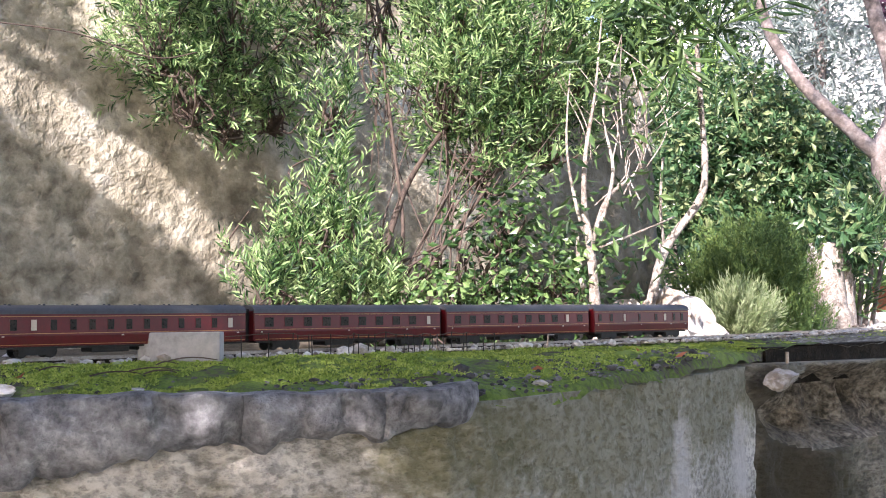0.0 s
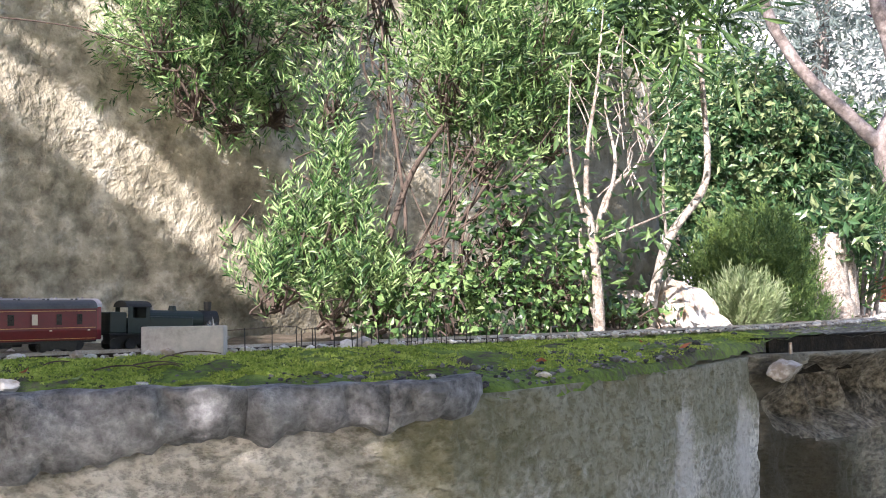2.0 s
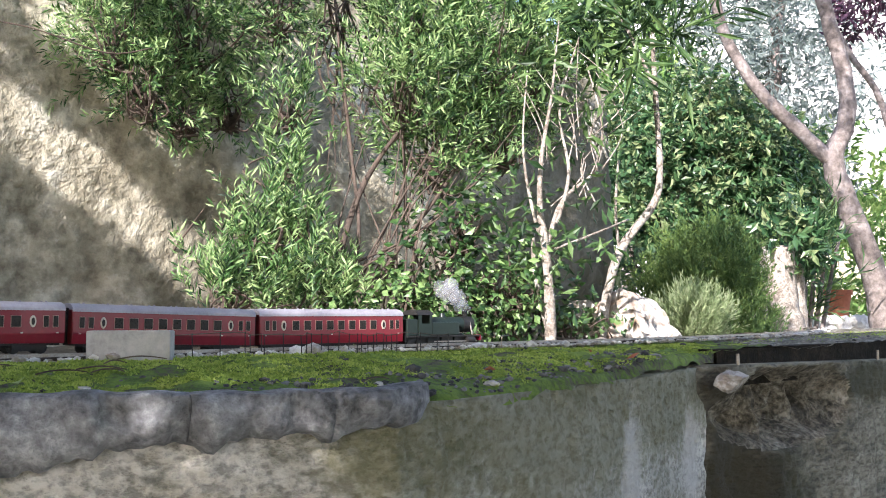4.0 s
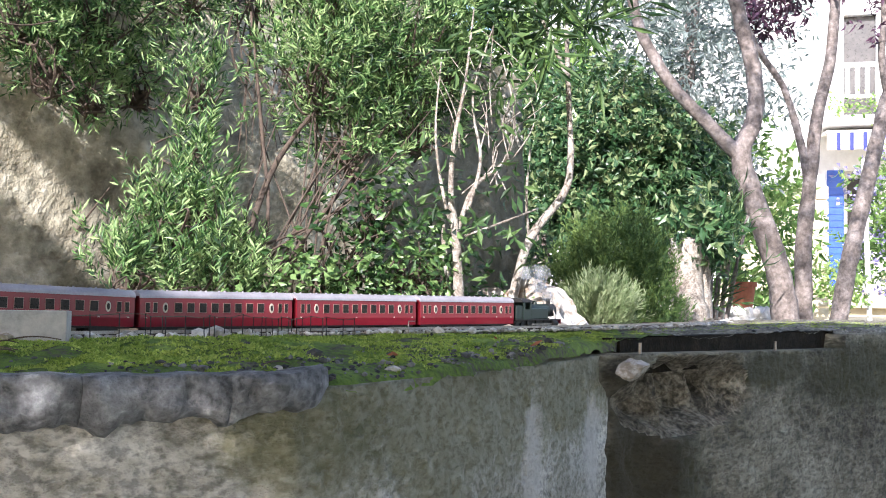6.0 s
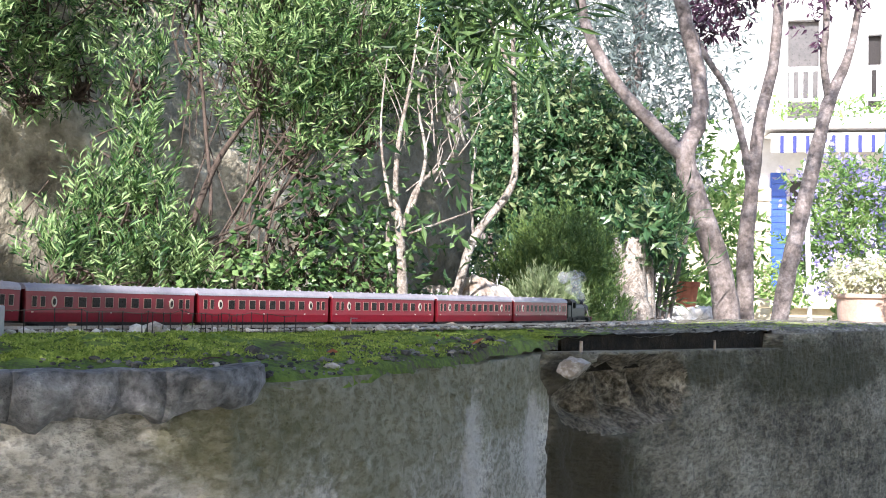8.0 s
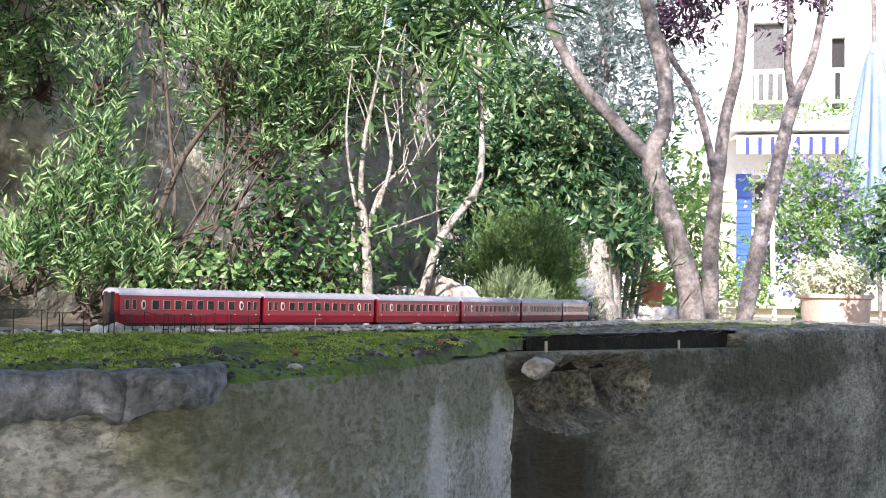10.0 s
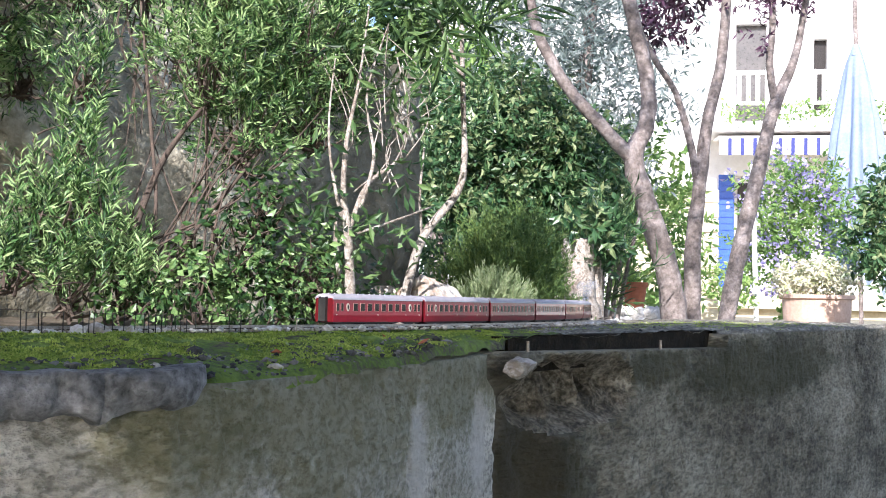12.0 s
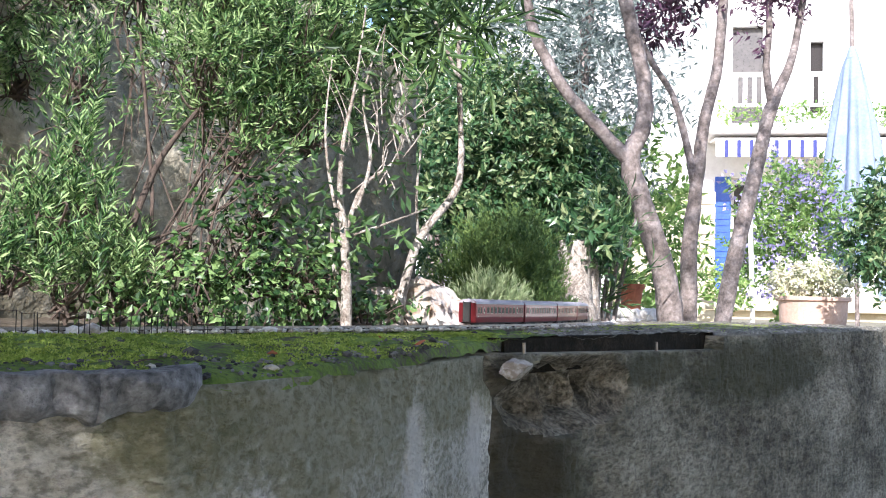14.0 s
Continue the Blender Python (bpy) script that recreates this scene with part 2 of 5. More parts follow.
EARTH = mat("crumbled_earth", [(0.3, (0.09, 0.078, 0.056)), (0.45, (0.22, 0.19, 0.14)), (0.6, (0.35, 0.31, 0.24)), (0.8, (0.48, 0.44, 0.36))], 22, 0.95, 1.0, 6, dist=0.012, speck=0.5, speck_scale=120)
GRAVEL = mat("track_gravel", [(0.25, (0.12, 0.105, 0.09)), (0.45, (0.34, 0.31, 0.27)), (0.65, (0.58, 0.55, 0.5))], 60, 0.95, 1.0, 4, dist=0.004)
STEAM = mat("steam", [(0.2, (0.85, 0.86, 0.9)), (0.8, (0.95, 0.95, 0.97))], 30, 1.0, 0.0, trans=0.6)
CEMENT_PALE = mat("pale_cement", [(0.2, (0.30, 0.29, 0.28)), (0.5, (0.42, 0.41, 0.40)), (0.8, (0.52, 0.5, 0.48))], 40, 0.9, 0.4, 5, dist=0.001)
PALE_STONE = mat("pale_stone", [(0.25, (0.30, 0.25, 0.2)), (0.5, (0.52, 0.48, 0.43)), (0.75, (0.72, 0.69, 0.65))], 40, 0.9, 0.6, 5, per=0.5, dist=0.002)
DARK_STONE = mat("dark_grit", [(0.25, (0.05, 0.048, 0.045)), (0.5, (0.12, 0.115, 0.11)), (0.75, (0.26, 0.25, 0.24))], 40, 0.9, 0.6, 5, per=0.7, dist=0.002)
MOSSLEAF = mat("moss_leaf", [(0.2, (0.17, 0.25, 0.04)), (0.5, (0.35, 0.46, 0.08)), (0.8, (0.52, 0.60, 0.15))], 16, 0.8, 0.0, per=0.4, trans=0.2)
_n, _l = STEAM.node_tree.nodes, STEAM.node_tree.links
_veil, _clear = _n.new("ShaderNodeMixShader"), _n.new("ShaderNodeBsdfTransparent")
_veil.inputs[0].default_value = 0.16
_l.new(_clear.outputs[0], _veil.inputs[1])
_l.new(_n["Material Output"].inputs[0].links[0].from_socket, _veil.inputs[2])
_l.new(_veil.outputs[0], _n["Material Output"].inputs[0])
DIRT = mat("dry_dirt", [(0.28, (0.09, 0.08, 0.055)), (0.45, (0.20, 0.18, 0.13)), (0.62, (0.32, 0.29, 0.23)), (0.8, (0.5, 0.46, 0.4))], 16, 0.95, 0.9, 8, dist=0.006, speck=0.5, speck_scale=140)
FRAME = mat("pale_window_frame", [(0.2, (0.34, 0.18, 0.15)), (0.8, (0.46, 0.28, 0.24))], 60, 0.5, 0.0)
SLAT = mat("dry_plank", [(0.2, (0.42, 0.39, 0.35)), (0.8, (0.66, 0.62, 0.57))], 20, 0.9, 0.4)
ORANGE = mat("rusty_terracotta", [(0.2, (0.32, 0.10, 0.05)), (0.8, (0.48, 0.17, 0.09))], 8, 0.85, 0.3)


# ---- helpers for shapes ----
def mesh_of(bm, name, material, smooth=False):
    me = bpy.data.meshes.new(name)
    bmesh.ops.recalc_face_normals(bm, faces=bm.faces)
    bm.to_mesh(me)
    bm.free()
    for m in (material if isinstance(material, (list, tuple)) else [material]):
        me.materials.append(m)
    if smooth:
        me.shade_smooth()
    return me


def thing(name, bm, material, label, category, group="", kind="", smooth=False):
    return tagged(new(name, mesh_of(bm, name, material, smooth)), label, category, group, kind)


def part(name, bm, material, parent, label="", smooth=False):
    ob = new(name, mesh_of(bm, name, material, smooth))
    ob.parent = parent
    return tagged(ob, label)


def share(name, me, parent, m):
    ob = new(name, me)
    ob.parent = parent
    ob.matrix_basis = m
    return ob


def empty(name, label, category, group="", kind=""):
    return tagged(new(name), label, category, group, kind)


def box(x0, x1, y0, y1, z0, z1, bevel=0.0, bm=None):
    bm = bm or bmesh.new()
    r = bmesh.ops.create_cube(bm, size=1)
    for v in r["verts"]:
        v.co = Vector(((x0 + x1) / 2 + v.co.x * (x1 - x0), (y0 + y1) / 2 + v.co.y * (y1 - y0), (z0 + z1) / 2 + v.co.z * (z1 - z0)))
    if bevel:
        bmesh.ops.bevel(bm, geom=list({e for v in r["verts"] for e in v.link_edges}), offset=bevel, segments=2, affect="EDGES", profile=0.5)
    return bm


def cyl(p, q, r0, r1=None, seg=12, bm=None, caps=True):
    bm = bm or bmesh.new()
    p, q = Vector(p), Vector(q)
    d = q - p
    m = Matrix.Translation((p + q) / 2) @ d.to_track_quat("Z", "Y").to_matrix().to_4x4()
    bmesh.ops.create_cone(bm, cap_ends=caps, segments=seg, radius1=r0, radius2=r0 if r1 is None else r1, depth=d.length, matrix=m)
    return bm


def tube(points, radii, seg=10, bm=None, wob=0.0):
    """A round limb along a smooth line through points."""
    bm = bm or bmesh.new()
    P = [Vector(p) for p in points]
    n = len(P)
    line = []
    for i in range(n - 1):
        a, b, c, d = P[max(i - 1, 0)], P[i], P[i + 1], P[min(i + 2, n - 1)]
        for k in range(5):
            t = k / 5
            line.append((0.5 * ((2 * b) + (c - a) * t + (2 * a - 5 * b + 4 * c - d) * t * t + (3 * b - a - 3 * c + d) * t ** 3), radii[i] * (1 - t) + radii[i + 1] * t))
    line.append((P[-1], radii[-1]))
    rings = []
    for i, (p, r) in enumerate(line):
        d = (line[min(i + 1, len(line) - 1)][0] - line[max(i - 1, 0)][0]).normalized()
        u = d.cross(Vector((0.31, 0.9, 0.2))).normalized()
        w = d.cross(u)
        ring = []
        for k in range(seg):
            a = 2 * math.pi * k / seg
            o = (u * math.cos(a) + w * math.sin(a))
            rr = r * (1 + wob * noise.noise((p + o * r) * (0.8 / max(r, 1e-4))))
            ring.append(bm.verts.new(p + o * rr))
        rings.append(ring)
    for a, b in zip(rings, rings[1:]):
        for k in range(seg):
            bm.faces.new((a[k], a[(k + 1) % seg], b[(k + 1) % seg], b[k]))
    bm.faces.new(rings[-1])
    bm.faces.new(rings[0][::-1])
    return bm


def leaves(name, base, way, length, width, material, parent=None, droop=0.15, seed=1, kind=""):
    """Many folded, pointed leaves in one mesh: base and way are arrays (n, 3); length, width arrays or numbers."""
    rng = np.random.default_rng(seed)
    n = len(base)
    way = way / np.linalg.norm(way, axis=1, keepdims=True)
    length = np.broadcast_to(length, n) * rng.uniform(0.7, 1.2, n)
    width = np.broadcast_to(width, n) * rng.uniform(0.8, 1.2, n)
    side = np.cross(way, rng.normal(size=(n, 3)))
    side /= np.linalg.norm(side, axis=1, keepdims=True)
    up = np.cross(side, way)
    L, W = length[:, None], width[:, None]
    b = base
    mid = base + way * L * 0.5
    l1 = mid - side * W * 0.5 + up * W * 0.22
    r1 = mid + side * W * 0.5 + up * W * 0.22
    tip = base + way * L - up * L * droop
    V = np.stack([b, l1, mid, r1, tip], 1).reshape(-1, 3)
    o = np.arange(n)[:, None] * 5
    F = np.concatenate([o + f for f in ([0, 2, 1], [0, 3, 2], [1, 2, 4], [2, 3, 4])])
    me = bpy.data.meshes.new(name)
    me.from_pydata(V.tolist(), [], F.tolist())
    me.materials.append(material)
    ob = new(name, me)
    if parent:
        ob.parent = parent
    if kind:
        tagged(ob, kind=kind)
    return ob


def blob_points(blobs, n, rng, shell=0.55):
    """n points in soft ellipsoids (x, y, z, r[, stretch]), denser near the skin; returns places and outward ways."""
    vol = np.array([b[3] ** 2 for b in blobs])
    pick = rng.choice(len(blobs), n, p=vol / vol.sum())
    C = np.array([b[:3] for b in blobs])[pick]
    R = np.array([b[3] for b in blobs])[pick]
    S = np.array([b[4] if len(b) > 4 else 1.0 for b in blobs])[pick]
    d = rng.normal(size=(n, 3))
    d /= np.linalg.norm(d, axis=1, keepdims=True)
    lump = np.array([noise.noise(Vector(c + 2.2 * v)) for c, v in zip(C * 9, d)])
    rad = R * (1 - shell * rng.random(n) ** 1.5) * (1 + 0.55 * lump)
    p = C + d * rad[:, None] * np.stack([np.ones(n), np.ones(n), S], 1)
    return p, d


def shoots(starts, ways, lengths, per, spread, rng):
    """Leaves set along straight shoots: bases and ways of the leaves."""
    n = len(starts)
    ways = ways / np.linalg.norm(ways, axis=1, keepdims=True)
    t = np.tile(np.linspace(0.05, 1, per), n) + rng.normal(0, 0.02, n * per)
    k = np.repeat(np.arange(n), per)
    base = starts[k] + ways[k] * (t * np.broadcast_to(lengths, n)[k])[:, None]
    out = np.cross(ways[k], rng.normal(size=(n * per, 3)))
    out /= np.linalg.norm(out, axis=1, keepdims=True)
    return base, ways[k] * (1 - spread) + out * spread * 1.2


# ---- the plan: both tracks as one line and its offsets ----
TX, TY, TH, S_STRAIGHT, R_CURVE = -0.462, 1.044, radians(49.6), 0.852, 2.90


def line(s, off=0.0):
    """Place and heading (from +y towards +x) at s metres along the far track; off: metres towards the camera's side."""
    a = min(s, S_STRAIGHT)
    x, y, h = TX + a * math.sin(TH), TY + a * math.cos(TH), TH
    if s > S_STRAIGHT:
        b = min(s - S_STRAIGHT, 2.2)
        h = TH - b / R_CURVE
        x, y = x + R_CURVE * (math.cos(h) - math.cos(TH)), y + R_CURVE * (math.sin(TH) - math.sin(h))
        if s - S_STRAIGHT > 2.2:
            c, r2, h0 = s - S_STRAIGHT - 2.2, 1.0, h
            h = h0 - c / r2
            x, y = x + r2 * (math.cos(h) - math.cos(h0)), y + r2 * (math.sin(h0) - math.sin(h))
    return x + off * math.cos(h), y - off * math.sin(h), h


# ---- ground, ledge and walls ----
EDGE = [(-1.5, 0.42), (-0.75, 0.66), (-0.36, 0.775), (-0.15, 0.805), (0.0, 0.838), (0.07, 0.915), (0.177, 1.058), (0.30, 1.25), (0.41, 1.45), (0.445, 1.50), (0.60, 1.655), (1.06, 2.115), (1.10, 2.12), (1.50, 2.50), (2.3, 3.25)]
BACK = (-0.66, 0.75)
CENTRE = (TX + S_STRAIGHT * math.sin(TH) - R_CURVE * math.cos(TH), TY + S_STRAIGHT * math.cos(TH) + R_CURVE * math.sin(TH))


def n_of(x, y):
    """Metres from the far track's middle towards the camera's side."""
    if (x - TX) * math.sin(TH) + (y - TY) * math.cos(TH) < S_STRAIGHT:
        return (x - TX) * math.cos(TH) - (y - TY) * math.sin(TH)
    return math.hypot(x - CENTRE[0], y - CENTRE[1]) - R_CURVE


def along(poly, step):
    out = []
    for (a, b), (c, d) in zip(poly, poly[1:]):
        n = max(1, round(math.hypot(c - a, d - b) / step))
        out += [(a + (c - a) * k / n, b + (d - b) * k / n) for k in range(n)]
    return out + [poly[-1]]


def dip(x, y):
    """How far the far track sinks below the near one."""
    s = (x - TX) * math.sin(TH) + (y - TY) * math.cos(TH)
    u = min(1.0, max(0.0, s / 0.4))
    return 0.0085 * u * u * (3 - 2 * u) * min(1.0, max(0.0, (0.045 - n_of(x, y)) / 0.03))


def bed_height(x, y, v):
    """Height of the ledge's top, v metres in from its front edge."""
    n = n_of(x, y)
    if -0.035 < n < 0.088:
        return -0.0005 - dip(x, y) + 0.0012 * noise.noise(Vector((x * 60, y * 60, 2)))
    rim, rise = np.interp(x - BACK[0] * v, [0.1, 0.42], [-0.020, -0.007]), np.interp(x - BACK[0] * v, [0.1, 0.42], [0.0195, 0.003])
    z = float(rim + rise * min(1.0, v / 0.20) ** 0.7)
    if n < 0:
        z = 0.004 - dip(x, y)
    fade = min(1, abs(n - 0.088) / 0.02) if n > 0 else 1
    z += fade * (0.007 * noise.noise(Vector((x * 9, y * 9, 1))) + 0.0045 * noise.noise(Vector((x * 34, y * 34, 4))) + 0.0022 * noise.noise(Vector((x * 110, y * 110, 7))))
    return z


def build_ledge():
    bm = bmesh.new()
    front = along(EDGE, 0.011)
    rows = []
    for x, y in front:
        reach = 1.0 if x < 0.45 else max(0.62, 1.0 - (x - 0.45) * 0.8)
        vs = [0.0, 0.004, 0.010] + [0.010 + 0.0075 * k for k in range(1, 60)] + [0.48 + (reach - 0.48) * k / 8 for k in range(9)]
        row = []
        for v in vs:
            px, py = x + BACK[0] * v, y + BACK[1] * v
            lip = 0.0 if 0.44 < x < 1.085 else 1.0
            wob = lip * 0.010 * noise.noise(Vector((x * 22, y * 22, 9))) * max(0, 1 - v / 0.05)
            z = bed_height(px, py, v) - lip * (0.012 if v == 0 else 0.004 if v == 0.004 else 0)
            row.append(bm.verts.new((px + 0.7 * wob, py - 0.6 * wob, z)))
        rows.append(row)
    for a, b in zip(rows, rows[1:]):
        for k in range(len(a) - 1):
            f = bm.faces.new((a[k], a[k + 1], b[k + 1], b[k]))
            c = f.calc_center_median()
            f.material_index = 1 if -0.04 < n_of(c.x, c.y) < 0.084 else 2 if n_of(c.x, c.y) <= -0.04 else 3 if c.x > 0.55 + 0.12 * noise.noise(c * 14) else 0
    return thing("ground_ledge", bm, [MOSS, GRAVEL, SOIL, DIRT], "mossy earth ledge on top of an old garden wall", "ledge", kind="structure", smooth=True)


HOLE = (0.60, -0.085)


def build_retaining_wall(name, poly, tops, materials, label, rough):
    """A rough upright face below the ledge's edge, with thickness; tops: heights of its top edge along the line."""
    bm = bmesh.new()
    front = along(poly, 0.0045)
    rows, holes = [], {}
    for i, (x, y) in enumerate(front):
        top = float(np.interp(x, [t[0] for t in tops], [t[1] for t in tops]))
        zs = [top - 0.0045 * k for k in range(0, 80)] + [top - 0.5, top - 0.7, -0.98]
        row = []
        for z in zs:
            p = Vector((x * 6, y * 6, z * 6))
            d = rough * (noise.noise(p) + 0.6 * noise.noise(p * 3.1) + 0.4 * noise.noise(p * 9) + 0.25 * noise.noise(p * 24))
            pit = noise.noise(Vector((x * 62, y * 62, z * 34))) + 0.5 * noise.noise(Vector((x * 130, y * 130, z * 80)))
            d -= 0.0075 * max(0.0, pit - 0.18)
            if name == "wall_east":
                r = ((x - HOLE[0]) / 0.125) ** 2 + ((z - HOLE[1]) / 0.062) ** 2 + 0.5 * noise.noise(p * 2.2)
                dig = max(0.0, min(1.0, 1.35 - r)) * min(1.0, max(0.0, (top - z - 0.004) / 0.022))
                d -= 0.055 * dig * (1 + 0.8 * noise.noise(p * 5)) + (0.012 * noise.noise(p * 4) if dig else 0)
                d -= 0.03 * max(0.0, min(1.0, (0.56 - x) / 0.06)) * max(0.0, min(1.0, (-0.06 - z) / 0.03))
            v = bm.verts.new((x + 0.72 * d, y - 0.69 * d, z))
            if name == "wall_east" and dig > 0.12:
                holes[v] = 1
            row.append(v)
        rows.append(row)
    for a, b in zip(rows, rows[1:]):
        for k in range(len(a) - 1):
            f = bm.faces.new((a[k], b[k], b[k + 1], a[k + 1]))
            if any(v in holes for v in f.verts):
                f.material_index = 1
    back = [[bm.verts.new((x - 0.10, y + 0.11, r[0].co.z)), bm.verts.new((x - 0.10, y + 0.11, -0.98))] for (x, y), r in zip(front, rows)]
    for i in range(len(rows) - 1):
        bm.faces.new((rows[i][0], back[i][0], back[i + 1][0], rows[i + 1][0]))
        bm.faces.new((back[i][0], back[i][1], back[i + 1][1], back[i + 1][0]))
    bm.faces.new(rows[-1] + back[-1][::-1])
    return thing(name, bm, materials, label, "wall", kind="structure", smooth=True)


ledge = build_ledge()
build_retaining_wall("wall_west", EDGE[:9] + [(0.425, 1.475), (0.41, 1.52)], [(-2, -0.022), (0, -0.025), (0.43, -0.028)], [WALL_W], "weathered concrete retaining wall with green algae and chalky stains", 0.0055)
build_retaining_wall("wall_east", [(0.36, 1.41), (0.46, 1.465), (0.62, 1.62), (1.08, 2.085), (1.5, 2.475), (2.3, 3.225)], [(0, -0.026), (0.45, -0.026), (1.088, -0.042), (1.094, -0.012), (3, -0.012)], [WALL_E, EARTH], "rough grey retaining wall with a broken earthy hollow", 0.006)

# the groove under the moss, its shade painted near-black; concrete closes its far end
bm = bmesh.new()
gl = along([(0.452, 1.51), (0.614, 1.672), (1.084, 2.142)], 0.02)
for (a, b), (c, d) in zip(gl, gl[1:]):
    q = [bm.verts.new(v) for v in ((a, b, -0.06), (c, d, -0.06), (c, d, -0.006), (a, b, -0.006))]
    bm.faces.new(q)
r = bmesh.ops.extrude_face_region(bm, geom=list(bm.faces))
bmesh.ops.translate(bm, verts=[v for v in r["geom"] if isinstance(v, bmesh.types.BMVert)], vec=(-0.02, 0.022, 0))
thing("wall_groove", bm, SHADEGAP, "groove under the moss with its shade in the colour", "groove", kind="structure")
for x, y, z in ((0.475, 1.487, -0.030), (0.835, 1.845, -0.038)):
    bm = cyl((0, 0, 0), (0, 0, 0.019), 0.0026, 0.0024, 10)
    b = thing("bolt", bm, STEEL, "short rusty steel bolt standing in concrete", "bolt", "bolts")
    b.matrix_basis = pose(x, y, z)


def build_patch():
    """The grey cement slab trowelled over the wall's rim in stretches, scalloped below."""
    top_ob = empty("cement_patch", "grey trowelled cement slabs along the wall rim, scalloped below", "cement")
    whole = along([(-1.3, 0.465), (-0.75, 0.64), (-0.36, 0.757), (-0.15, 0.787), (-0.01, 0.822), (0.024, 0.860)], 0.005)
    cuts = (-1.4, -0.62, -0.155, -0.052, 0.1)
    for c0, c1 in zip(cuts, cuts[1:]):
        bm = bmesh.new()
        rows = []
        N = 24
        for x, y in [w for w in whole if c0 < w[0] <= c1 + 0.006]:
            e1 = 0.026 if c1 > 0.05 else c1 + 0.006
            end = min(1.0, max(0.02 if c1 > 0.05 else 0.45, (e1 - x) / 0.012)) ** 0.5 * min(1.0, max(0.45, (x - c0) / 0.008)) ** 0.5
            top = -0.010 + 0.005 * noise.noise(Vector((x * 25, 0, 3)))
            low = np.interp(x, [-1.3, -0.36, -0.27, -0.20, 0.0, 0.03], [-0.10, -0.080, -0.072, -0.054, -0.044, -0.036]) + 0.010 * noise.noise(Vector((x * 34, 0, 8))) + 0.005 * noise.noise(Vector((x * 95, 0, 8)))
            row = []
            for k in range(N + 1):
                u = k / N
                z = top + (low - top) * u
                notch = max(0.0, noise.noise(Vector((x * 60, 4, u * 1.2))) - 0.30) * 0.035
                d = (0.015 * math.sin(math.pi * min(1, 0.16 + u * 0.88)) ** 0.5 + 0.006 * noise.noise(Vector((x * 28, z * 28, 1))) + 0.0035 * noise.noise(Vector((x * 70, z * 70, 2))) + 0.0016 * noise.noise(Vector((x * 190, z * 190, 1))) - notch) * (0.25 + 0.75 * end)
                d -= 0.02 if k == N else 0.012 if k == 0 else 0
                row.append(bm.verts.new((x + 0.45 * d, y - 0.9 * d, z)))
            inner = [bm.verts.new((x - 0.012, y + 0.024, row[-1].co.z)), bm.verts.new((x - 0.012, y + 0.024, row[0].co.z - 0.002))]
            rows.append(row + inner)
        for a, b in zip(rows, rows[1:]):
            m = len(a)
            for k in range(m):
                bm.faces.new((a[k], b[k], b[(k + 1) % m], a[(k + 1) % m]))
        bm.faces.new(rows[-1])
        bm.faces.new(rows[0][::-1])
        part("slab", bm, PATCH, top_ob, smooth=True)
    return top_ob


build_patch()
g = bmesh.new()
bmesh.ops.create_grid(g, x_segments=60, y_segments=60, size=60)
for v in g.verts:
    v.co.z = -0.98 + 0.86 * min(1, max(0, (v.co.y - 0.5 * v.co.x - 2.2) / 1.2)) if v.co.length < 30 else -0.12
thing("ground", g, GROUND, "dry pale garden ground", "ground", kind="structure")

# the tall plastered wall behind the tracks
def build_back_wall():
    bm = bmesh.new()
    n = (-math.cos(TH), math.sin(TH))
    ox, oy = TX + n[0] * 0.73, TY + n[1] * 0.73
    rows = []
    ss = [-2.2 + 0.02 * k for k in range(round(4.18 / 0.02) + 1)]
    zs = [-0.06 + 0.02 * k for k in range(75)]
    for s in ss:
        row = []
        rise = float(np.interp(s, [0.2, 0.9, 1.98], [1.0, 0.72, 0.46])) * (1 + 0.02 * noise.noise(Vector((s * 7, 0, 0))))
        for z in [u * rise for u in zs]:
            p = Vector((s * 3, z * 3, 0.3))
            d = 0.018 * noise.noise(p) + 0.009 * noise.noise(p * 3.7) + 0.005 * noise.noise(p * 11)
            row.append(bm.verts.new((ox + s * math.sin(TH) - n[0] * d, oy + s * math.cos(TH) - n[1] * d, z)))
        rows.append(row)
    for a, b in zip(rows, rows[1:]):
        for k in range(len(zs) - 1):
            bm.faces.new((a[k], b[k], b[k + 1], a[k + 1]))
    r = bmesh.ops.extrude_face_region(bm, geom=list(bm.faces))
    bmesh.ops.translate(bm, verts=[v for v in r["geom"] if isinstance(v, bmesh.types.BMVert)], vec=(n[0] * 0.2, n[1] * 0.2, 0))
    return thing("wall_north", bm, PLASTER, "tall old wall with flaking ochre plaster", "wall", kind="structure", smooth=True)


build_back_wall()

# ---- tracks ----
TRACKS = (("far", 0.0), ("near", 0.06))


